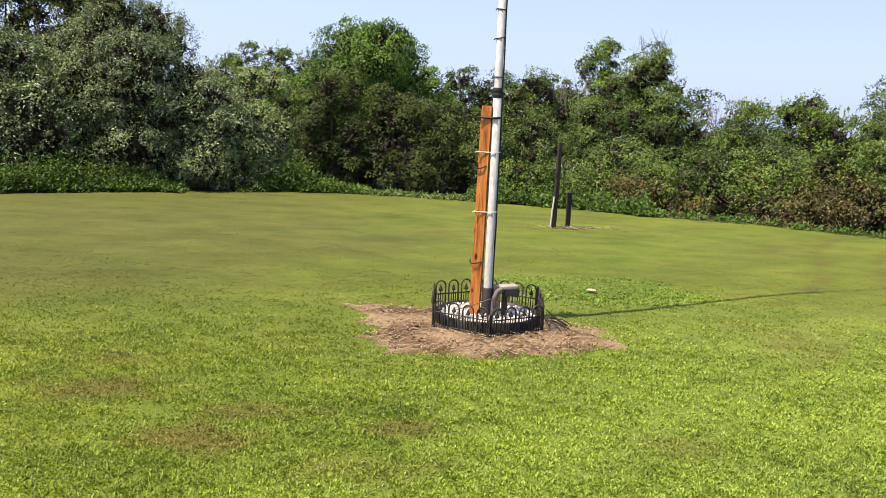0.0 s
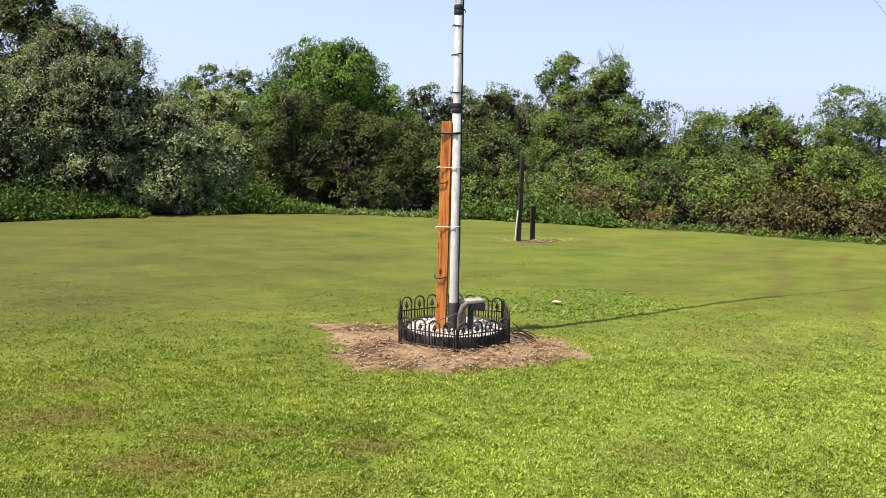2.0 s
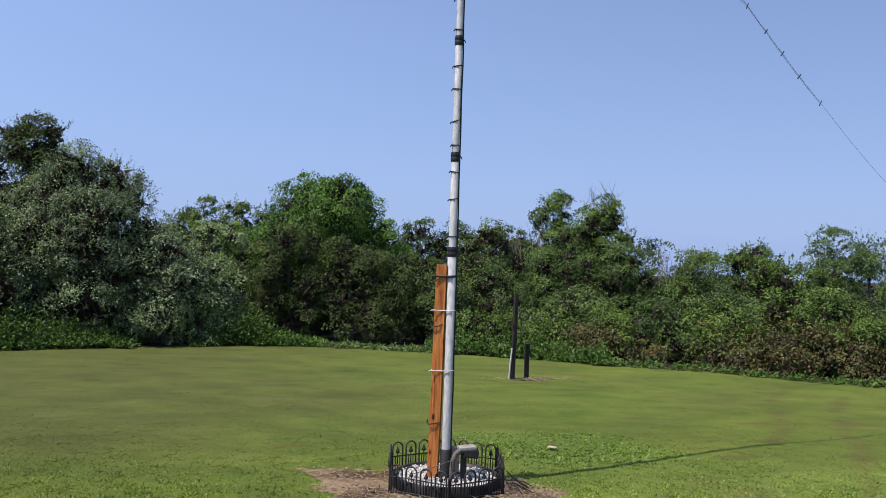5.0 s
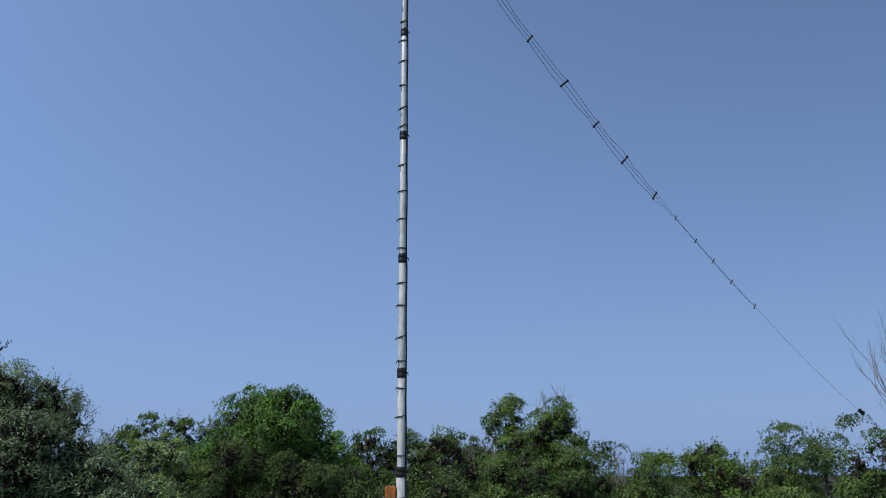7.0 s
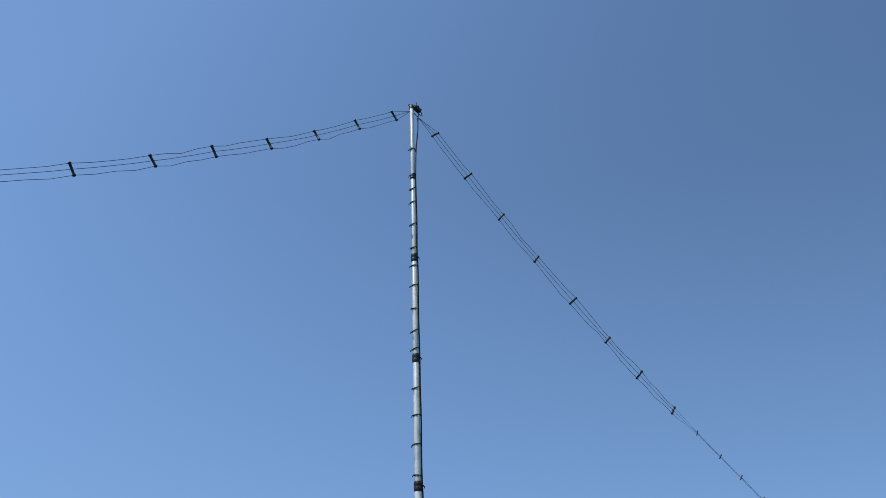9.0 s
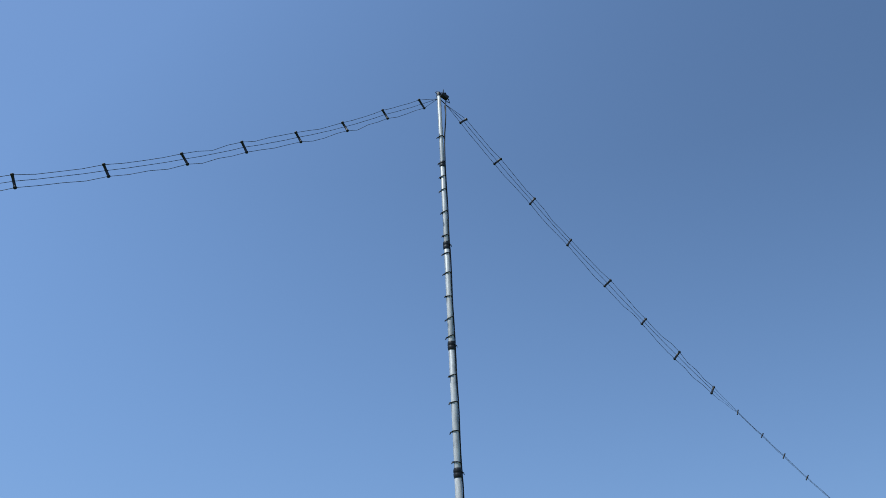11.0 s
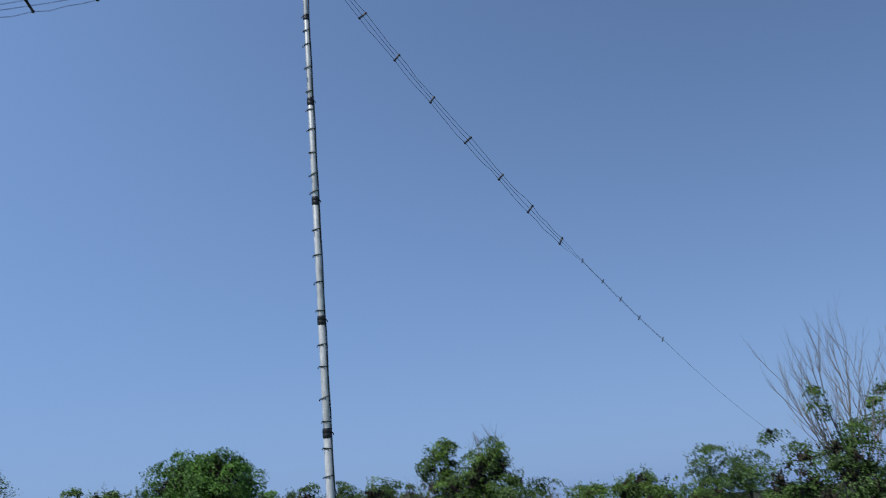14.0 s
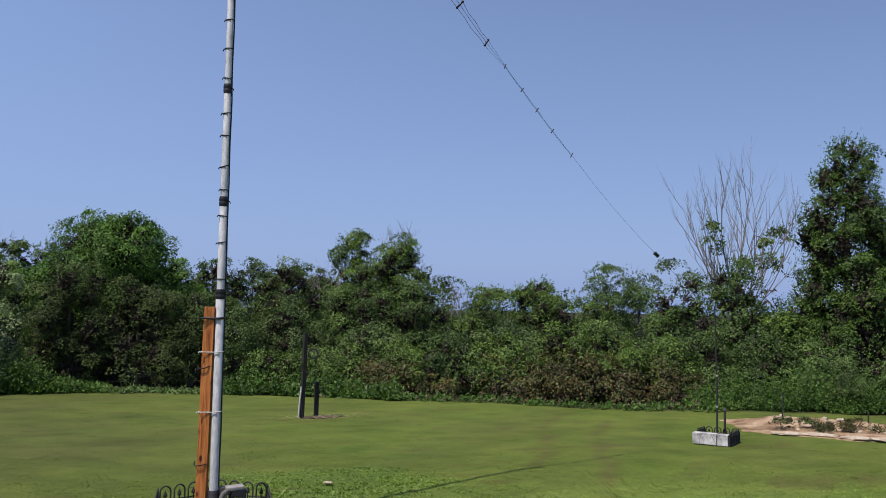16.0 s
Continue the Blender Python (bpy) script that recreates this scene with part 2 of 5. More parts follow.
# near-black brown for the added fill that shades the crown gaps
M_SHADE_TWIG = mottled("dark_shade_twig", [(0.3, (0.022, 0.018, 0.012)), (0.7, (0.060, 0.048, 0.034))], 6, 0.95, relief=0.3, depth=0.004)
M_DEADWOOD = mottled("bare_grey_wood", [(0.3, (0.13, 0.115, 0.10)), (0.7, (0.26, 0.235, 0.21))], 5, 0.9, (1, 1, 0.3), 0.6, 0.01)
M_WIRE = mottled("dark_wire", [(0.3, (0.012, 0.012, 0.014)), (0.7, (0.03, 0.03, 0.034))], 20, 0.5, relief=0.1, depth=0.001)
M_STRAW = mottled("dead_stalk", [(0.3, (0.20, 0.15, 0.09)), (0.7, (0.36, 0.29, 0.19))], 8, 0.9, relief=0.2, depth=0.002)

L_OLIVE = leaf_material("silvery_leaf", [(0.0, (0.036, 0.050, 0.016)), (0.45, (0.100, 0.126, 0.042)), (0.75, (0.25, 0.285, 0.165)), (1.0, (0.56, 0.60, 0.48))], (1.2, 1.2, 0.55), 0.30)
L_GREEN = leaf_material("mid_green_leaf", [(0.0, (0.042, 0.072, 0.010)), (0.5, (0.124, 0.184, 0.035)), (1.0, (0.235, 0.292, 0.074))], (1.2, 1.3, 0.4), 0.3)
L_MAPLE = leaf_material("dark_maple_leaf", [(0.0, (0.030, 0.056, 0.012)), (0.5, (0.086, 0.140, 0.028)), (1.0, (0.165, 0.225, 0.052))], (1.1, 1.3, 0.5), 0.26)
L_VINE = leaf_material("bright_vine_leaf", [(0.0, (0.036, 0.068, 0.012)), (0.5, (0.088, 0.168, 0.028)), (1.0, (0.19, 0.31, 0.055))], (1.2, 1.3, 0.4), 0.3)
L_CEDAR = leaf_material("cedar_spray", [(0.0, (0.022, 0.038, 0.010)), (0.5, (0.058, 0.084, 0.020)), (0.9, (0.108, 0.132, 0.034)), (1.0, (0.125, 0.115, 0.045))], (1.0, 1.1, 0.5), 0.15, 0.7)
L_DARK = leaf_material("dark_green_leaf", [(0.0, (0.034, 0.056, 0.012)), (0.5, (0.096, 0.144, 0.037)), (1.0, (0.185, 0.236, 0.072))], (1.1, 1.3, 0.5), 0.25)
L_WEED = leaf_material("bright_weed_leaf", [(0.0, (0.025, 0.054, 0.009)), (0.5, (0.060, 0.112, 0.018)), (1.0, (0.115, 0.182, 0.032))], (1.2, 1.3, 0.4), 0.32)
L_RUST = leaf_material("rusty_bramble_leaf", [(0.0, (0.045, 0.065, 0.018)), (0.34, (0.088, 0.128, 0.030)), (0.52, (0.130, 0.140, 0.040)), (0.60, (0.115, 0.046, 0.024)), (1.0, (0.185, 0.080, 0.044))], (1.2, 1.0, 0.5), 0.22)
L_PALE = leaf_material("pale_silver_leaf", [(0.0, (0.115, 0.145, 0.055)), (0.5, (0.205, 0.245, 0.105)), (1.0, (0.38, 0.42, 0.25))], (1.2, 1.2, 0.6), 0.32)
L_GREYGREEN = leaf_material("grey_green_leaf", [(0.0, (0.042, 0.064, 0.018)), (0.5, (0.130, 0.178, 0.048)), (1.0, (0.250, 0.295, 0.110))], (1.2, 1.2, 0.5), 0.3)


# ---- mesh helpers ----
def mesh_object(name, verts, faces, mat, parent=None, label="", smooth=False):
    me = bpy.data.meshes.new(name)
    me.from_pydata([tuple(v) for v in verts], [], [tuple(f) for f in faces])
    me.materials.append(mat)
    if smooth:
        me.polygons.foreach_set("use_smooth", [True] * len(me.polygons))
    ob = new(name, me)
    ob.parent = parent
    if label:
        ob["label"] = label
    return ob


def part(name, bm, mat, parent=None, label="", smooth=False):
    me = bpy.data.meshes.new(name)
    bm.normal_update()
    bm.to_mesh(me)
    bm.free()
    me.materials.append(mat)
    if smooth:
        me.polygons.foreach_set("use_smooth", [True] * len(me.polygons))
    ob = new(name, me)
    ob.parent = parent
    if label:
        ob["label"] = label
    return ob


def empty(name, x, y, z=0.0, label="", category="", group="", kind=""):
    ob = new(name)
    ob.empty_display_size = 0.1
    ob.location = (x, y, z)
    return tagged(ob, label, category, group, kind)


def tube_data(points, radii, seg=8, closed=False):
    """Vertices and faces of a round bar along points."""
    pts = [Vector(p) for p in points]
    n = len(pts)
    if isinstance(radii, (int, float)):
        radii = [radii] * n
    verts, faces, side = [], [], None
    for i, p in enumerate(pts):
        a, b = (pts[(i - 1) % n], pts[(i + 1) % n]) if closed else (pts[max(i - 1, 0)], pts[min(i + 1, n - 1)])
        d = (b - a).normalized()
        if side is None:
            side = d.orthogonal().normalized()
        side = (side - d * side.dot(d)).normalized()
        up = d.cross(side)
        for k in range(seg):
            w = 2 * math.pi * k / seg
            verts.append(p + (side * math.cos(w) + up * math.sin(w)) * radii[i])
    for i in range(n if closed else n - 1):
        j = (i + 1) % n
        for k in range(seg):
            q = (k + 1) % seg
            faces.append((i * seg + k, i * seg + q, j * seg + q, j * seg + k))
    if not closed:
        k = len(verts)
        verts += [v.copy() for v in verts[:seg]] + [v.copy() for v in verts[(n - 1) * seg:n * seg]]
        faces += [tuple(range(k, k + seg))[::-1], tuple(range(k + seg, k + 2 * seg))]
    return verts, faces


def tubes(name, runs, mat, parent=None, seg=8, label="", smooth=True):
    """One mesh of one or more bars; a run is (points, radii) or (points, radii, closed)."""
    verts, faces = [], []
    for run in runs:
        v, f = tube_data(run[0], run[1], seg, len(run) > 2 and run[2])
        k = len(verts)
        verts += v
        faces += [tuple(i + k for i in q) for q in f]
    return mesh_object(name, verts, faces, mat, parent, label, smooth)


def block_bm(sx, sy, sz, m=None, bevel=0.0):
    """A bevelled block that stands on z = 0 before m moves it."""
    bm = bmesh.new()
    bmesh.ops.create_cube(bm, size=1)
    for v in bm.verts:
        v.co = Vector((v.co.x * sx, v.co.y * sy, (v.co.z + 0.5) * sz))
    if bevel:
        bmesh.ops.bevel(bm, geom=bm.edges[:], offset=bevel, segments=2, affect="EDGES", profile=0.7)
    if m is not None:
        bmesh.ops.transform(bm, matrix=m, verts=bm.verts[:])
    return bm


def unit(v):
    return v / np.maximum(np.linalg.norm(v, axis=-1, keepdims=True), 1e-9)


def fast_mesh(name, verts, tris, mat, parent=None, attributes=None, label=""):
    me = bpy.data.meshes.new(name)
    me.vertices.add(len(verts))
    me.vertices.foreach_set("co", np.asarray(verts, np.float32).ravel())
    me.loops.add(tris.size)
    me.loops.foreach_set("vertex_index", tris.astype(np.int32).ravel())
    me.polygons.add(len(tris))
    k = tris.shape[1]
    me.polygons.foreach_set("loop_start", np.arange(0, tris.size, k, dtype=np.int32))
    me.update(calc_edges=True)
    for key, values in (attributes or {}).items():
        me.attributes.new(key, "FLOAT", "POINT").data.foreach_set("value", np.asarray(values, np.float32))
    me.materials.append(mat)
    ob = new(name, me)
    ob.parent = parent
    if label:
        ob["label"] = label
    return ob


def leaf_arrays(p, d, n, length, width, fold=0.12):
    """Pointed leaf blades at p along d, facing n."""
    s = unit(np.cross(d, n))
    n = unit(np.cross(s, d))
    length, width = length[:, None], width[:, None]
    v = np.stack([p + d * length * 0.12 + s * width * 0.62 + n * width * fold, p + d * length, p + d * length * 0.25 - s * width * 0.58 + n * width * fold], 1)
    return v.reshape(-1, 3), np.arange(len(p) * 3).reshape(-1, 3)


# ---- ground ----
EDGE_X = np.array([-30, -12, -8.2, -5.4, -2.5, -0.7, 0.95, 2.0, 3.3, 5.05, 6.5, 7.4, 8.35, 10.0, 14.0, 30])
EDGE_Y = np.array([9, 15.3, 17.1, 18.6, 19.9, 19.7, 19.2, 18.9, 18.2, 17.3, 16.6, 15.9, 15.3, 14.8, 13.2, 7.0])


def edge_y(x):
    return np.interp(x, EDGE_X, EDGE_Y)


def wobble(x, y, f=1.0, s=0.0):
    """A cheap smooth wander between about -1 and 1."""
    return (np.sin(x * 2.1 * f + 1.3 + s) * np.cos(y * 1.7 * f - 0.6 + s * 2) + 0.6 * np.sin(x * 4.7 * f - y * 3.9 * f + s * 3) + 0.35 * np.sin(x * 9.1 * f + y * 8.3 * f + s)) / 1.6


def soil_reach(x, y):
    """Below 1 inside the trodden bare patch round the mast."""
    a = np.degrees(np.arctan2((y - 7.85) / 0.82, x - 0.38))
    r = np.hypot(x - 0.38, (y - 7.85) / 0.82)
    edge = np.interp(a, [-180, -163, -132, -114, -89, -62, -27, -10, 25, 41, 75, 115, 132, 144, 159, 180], [0.89, 0.86, 1.17, 1.06, 1.02, 0.98, 1.16, 1.03, 0.88, 0.84, 0.86, 0.95, 1.15, 1.36, 0.98, 0.89])
    edge = edge + 0.05 * np.sin(radians(1) * 11 * a) + 0.035 * np.sin(radians(1) * 23 * a + 1) + 0.02 * np.sin(radians(1) * 41 * a)
    return r / edge


def bed_reach(x, y):
    """Below 1 inside the sandy bed at the lawn's edge."""
    u, v = (x - 12.43) * 0.80 - (y - 11.24) * 0.60, (x - 12.43) * 0.60 + (y - 11.24) * 0.80
    return np.maximum(np.abs(u + 0.36 * v) / 3.75, np.abs(v + 0.55) / (0.86 + 0.10 * np.sin(u * 2.3) + 0.05 * np.sin(u * 6.1))) ** 1.0


def post_soil(x, y):
    return np.hypot((x - 2.45) / 0.40, (y - 15.2) / 0.17) + 0.14 * wobble(x, y, 3)


PATCHES = [(-2.35, 5.95, 0.5, 0.22, 0.75), (-2.15, 6.6, 0.35, 0.18, 0.5), (-1.4, 5.2, 0.33, 0.17, 0.8), (-1.1, 5.65, 0.38, 0.16, 0.65), (-0.3, 5.4, 0.26, 0.14, 0.75), (-0.44, 4.85, 0.4, 0.2, 0.4),
           (0.6, 4.3, 0.35, 0.2, 0.6), (3.0, 7.75, 0.35, 0.6, 0.45), (1.3, 5.3, 0.3, 0.15, 0.35), (-3.6, 9.4, 1.5, 0.5, 0.35), (-3.0, 12.5, 2.2, 0.6, 0.35), (-5.0, 14.5, 2.4, 0.7, 0.35), (8.3, 11.0, 0.5, 0.2, 0.6), (7.4, 8.6, 0.9, 0.35, 0.55)]


drift = random.Random(77)
PATCHES += [(drift.uniform(-6.5, 8.0), drift.uniform(8.5, 17.5), drift.uniform(0.12, 0.5), drift.uniform(0.05, 0.12), drift.uniform(0.35, 0.75)) for i in range(75)]


def dryness(x, y):
    w = wobble(x, y, 2.2)
    d = np.zeros_like(x)
    for px, py, rx, ry, k in PATCHES:
        d = np.maximum(d, 0.8 * k * np.clip(1.4 - 1.05 * np.hypot((x - px) / rx, (y - py) / ry) + 0.75 * w, 0, 1))
    for x0, y0, x1, y1 in ((4.0, 7.7, 7.2, 13.8), (4.3, 10.1, 6.85, 15.0)):
        t = np.clip((y - y0) / (y1 - y0), 0, 1)
        off = np.abs(x - (x0 + (x1 - x0) * t + 0.10 * np.sin(t * 7.0)))
        d = np.maximum(d, 0.46 * np.clip(1.1 - off / 0.15 + 0.8 * w, 0, 1) * (y > y0) * (y < y1))
    return np.clip(d, 0, 0.9)


def lushness(x, y):
    r = np.hypot((x - 1.75) / 1.25, (y - 9.75) / 0.95)
    return np.clip(3.0 - 2.7 * r + 0.5 * wobble(x, y, 2), 0, 1) * 0.62


def oliveness(x, y):
    """Darker olive turf, stronger to the left and farther out."""
    return np.clip((np.maximum(0.62 - 0.11 * (x + 1.5), 0.26) + 0.22 * wobble(x, y, 0.5, 1)) * np.clip((y - 6.5) / 4.0, 0, 1), 0, 0.8) * np.clip(1 - 1.5 * lushness(x, y), 0, 1)


def limeness(x, y):
    """Lighter, yellower turf, growing with x and towards low y."""
    return np.clip((0.26 + 0.30 * np.clip((6.4 - y) / 2, 0, 1) + 0.19 * (x + 0.3) + 0.16 * wobble(x, y, 0.6, 2)) * np.clip((10.5 - y) / 3.5, 0, 1) * np.clip((8 - np.hypot(x - 2, y - 4)) / 3, 0, 1), 0, 0.8)


def tone_contrast(x, y):
    """How far blade and turf tones stand apart: less as y grows, more in the lush patch."""
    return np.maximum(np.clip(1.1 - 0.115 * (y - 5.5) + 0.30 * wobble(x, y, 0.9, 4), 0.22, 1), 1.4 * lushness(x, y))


def ground_height(x, y):
    return 0.012 * wobble(x, y, 0.8) - 0.006


def build_ground():
    xs = np.concatenate([-np.geomspace(500, 15, 22), np.arange(-14, 18.01, 0.16), np.geomspace(19, 500, 22)])
    ys = np.concatenate([-np.geomspace(400, 2, 18), np.arange(-1, 22.01, 0.10), np.geomspace(23, 900, 24)])
    gx, gy = np.meshgrid(xs, ys)
    x, y = gx.ravel(), gy.ravel()
    near = np.exp(-np.maximum(np.hypot(x, y - 9) - 16, 0) / 8)
    v = np.stack([x, y, ground_height(x, y) * near], 1)
    nx, ny = len(xs), len(ys)
    i = (np.arange(ny - 1)[:, None] * nx + np.arange(nx - 1)[None]).ravel()
    f = np.stack([i, i + 1, i + nx + 1, i + nx], 1)
    ob = fast_mesh("ground", v, f, M_TURF, None, {"dry": dryness(x, y), "lush": lushness(x, y), "lime": limeness(x, y), "vary": tone_contrast(x, y), "dull_olive": oliveness(x, y), "wood": np.clip((y - edge_y(x)) * 2.0, 0, 1)})
    tagged(ob, "mown lawn ground with dry and dull olive patches", "ground", kind="structure")


def bed_rise(x, y):
    v = (x - 12.43) * 0.60 + (y - 11.24) * 0.80
    return 0.02 * np.clip(v + 1.2, 0, 3) + 0.06 * np.clip((v + 0.45) / 0.6, 0, 1) + 0.02 * wobble(x, y, 1.5)


def patch_mesh(name, x0, x1, y0, y1, step, inside, height, mat, label, rise=lambda x, y: 0.0):
    """A thin raised sheet of soil where inside(x, y) is below 1, falling to the turf at its rim."""
    xs, ys = np.arange(x0, x1, step), np.arange(y0, y1, step)
    gx, gy = np.meshgrid(xs, ys)
    x, y = gx.ravel(), gy.ravel()
    r = inside(x, y)
    z = ground_height(x, y) + (height + rise(x, y)) * np.clip((1.0 - r) * 5, -0.3, 1) + 0.006 * wobble(x, y, 6) + 0.004
    nx = len(xs)
    i = (np.arange(len(ys) - 1)[:, None] * nx + np.arange(nx - 1)[None]).ravel()
    f = np.stack([i, i + 1, i + nx + 1, i + nx], 1)
    f = f[(r[f] < 1.12).all(1)]
    used, inv = np.unique(f, return_inverse=True)
    ob = fast_mesh(name, np.stack([x, y, z], 1)[used], inv.reshape(-1, 4), mat)
    return tagged(ob, label, "bare soil", kind="structure")


def build_grass():
    rng = np.random.default_rng(5)
    vs, fs, dr, lu, li, va, wo, ti, k = [], [], [], [], [], [], [], [], 0
    for y0, y1, per, h, w in ((-4.0, 3.2, 600, 0.030, 0.022), (3.2, 5.2, 14500, 0.030, 0.0078), (5.2, 7.2, 9500, 0.028, 0.0090), (7.2, 10.2, 3600, 0.025, 0.0125), (10.2, 13.0, 2600, 0.025, 0.014), (13.0, 16.0, 1000, 0.025, 0.017), (16.0, 20.2, 500, 0.025, 0.020)):
        left, right = -0.56 * y1 - 1.6, 0.62 * y1 + (1.8 if y1 < 7.5 else 3.6)
        n = int(per * (y1 - y0) * (right - left))
        g = rng.integers(0, max(n // 11, 1), n)
        cx, cy, ch = rng.uniform(left, right, n // 11 + 1)[g], (rng.uniform(y0, y1, n // 11 + 1) + rng.normal(0, 0.3, n // 11 + 1))[g], rng.uniform(0.65, 1.35, n // 11 + 1)[g]
        gap = np.interp(y0, [3.2, 5.2, 7.2, 10.2], [0.030, 0.036, 0.060, 0.10])
        ox, oy = rng.normal(size=n) * gap, rng.normal(size=n) * gap
        x, y = cx + ox, cy + oy
        away, tall = np.arctan2(oy, ox), ch * np.exp(-0.22 * (ox ** 2 + oy ** 2) / gap ** 2)
        clump = 0.5 + 0.5 * wobble(x, y, 5.0)
        bare = np.minimum(np.minimum(soil_reach(x, y), bed_reach(x, y)), post_soil(x, y) + 0.1)
        soft_rim = np.clip((x - left) / 1.6, 0.02, 1) * np.clip((right - x) / 1.6, 0.02, 1) * np.clip((y + 4.0) / 2.0, 0.05, 1)
        thin = np.where(y < 10.2, np.interp(y, [7.4, 10.2], [1.0, 0.72]), 1.0)
        keep = (rng.random(n) < soft_rim * thin) & (bare > 0.96 + 0.20 * rng.normal(size=n) * (0.4 + 0.6 * clump)) & (y < edge_y(x) + 0.3) & (rng.random(n) < 0.62 + 0.4 * clump)
        x, y, away, tall, hue = x[keep], y[keep], away[keep], tall[keep], rng.random(n // 11 + 1)[g][keep]
        n = len(x)
        lush, dry = lushness(x, y), dryness(x, y)
        a, tilt = away + rng.normal(0, 0.7, n), np.abs(rng.normal(0.75, 0.38, n)) + np.clip((y - 7.8) * 0.16, 0, 0.5)
        hh = h * tall * np.interp(y, [7.4, 8.6, 10.5, 13.5, 19.0], [1.05, 0.75, 0.45, 0.34, 0.28]) * (0.95 + 0.12 * wobble(x, y, 0.9, 4)) * np.interp(x, [3.5, 6.0], [1.0, 0.65]) * rng.uniform(0.5, 1.25, n) * (1 + 2.0 * lush) * (1 - 0.35 * dry) * (0.9 + 0.16 * wobble(x, y, 7.0))
        ww = w * rng.uniform(0.6, 1.4, n) * (1 + 0.7 * lush)
        p = np.stack([x, y, ground_height(x, y) - 0.002], 1)
        lean = np.stack([np.cos(a), np.sin(a), np.zeros(n)], 1)
        side = np.stack([-np.sin(a), np.cos(a), np.zeros(n)], 1) * ww[:, None] * 0.5
        up = np.array([0, 0, 1.0])
        mid = p + (lean * np.sin(tilt * 0.5)[:, None] + up * np.cos(tilt * 0.5)[:, None]) * hh[:, None] * 0.6
        tip = mid + (lean * np.sin(tilt * 1.4)[:, None] + up * np.cos(tilt * 1.4)[:, None]) * hh[:, None] * 0.5
        v = np.stack([p, mid + side * 1.15, tip, mid - side * 1.15], 1).reshape(-1, 3)
        i = np.arange(n)[:, None] * 4 + k
        fs += [i + np.array([[0, 1, 2]]), i + np.array([[0, 2, 3]])]
        vs.append(v)
        li.append(np.repeat(limeness(x, y), 4))
        va.append(np.repeat(tone_contrast(x, y), 4))
        wo.append(np.repeat(oliveness(x, y), 4))
        ti.append(np.repeat(hue, 4))
        dr.append(np.repeat(dry * rng.uniform(0.5, 1.2, n), 4))
        lu.append(np.repeat(lush, 4))
        k += n * 4
    ob = fast_mesh("lawn_grass", np.concatenate(vs), np.concatenate(fs), M_BLADE, None, {"dry": np.concatenate(dr), "lush": np.concatenate(lu), "lime": np.concatenate(li), "vary": np.concatenate(va), "dull_olive": np.concatenate(wo), "tint": np.concatenate(ti)})
    tagged(ob, "short mown green grass covering the whole lawn", "grass", kind="stuff")


build_ground()
patch_mesh("soil_patch", -1.2, 2.0, 6.6, 9.2, 0.03, soil_reach, 0.010, M_SOIL, "trodden bare brown soil with straw round the mast")
# far patch: soil darkened to include the posts' shadow
patch_mesh("soil_patch_far", 1.6, 3.4, 14.7, 15.8, 0.04, post_soil, 0.012, M_MULCH_SHADE, "small mulch patch under two dark posts, their shade in its colour")
patch_mesh("sandy_bed", 8.2, 17.0, 7.4, 15.2, 0.06, bed_reach, 0.05, M_SAND, "raised bed of pale sandy soil along the lawn", bed_rise)
build_grass()


# ---- mast with its cable ties, feed line and top fitting ----
MX, MY = 0.45, 8.0


def ring_points(cx, cy, z, r, n=18, dip=0.0):
    return [(cx + r * math.cos(2 * math.pi * i / n), cy + r * math.sin(2 * math.pi * i / n), z + dip * math.cos(2 * math.pi * i / n)) for i in range(n)]


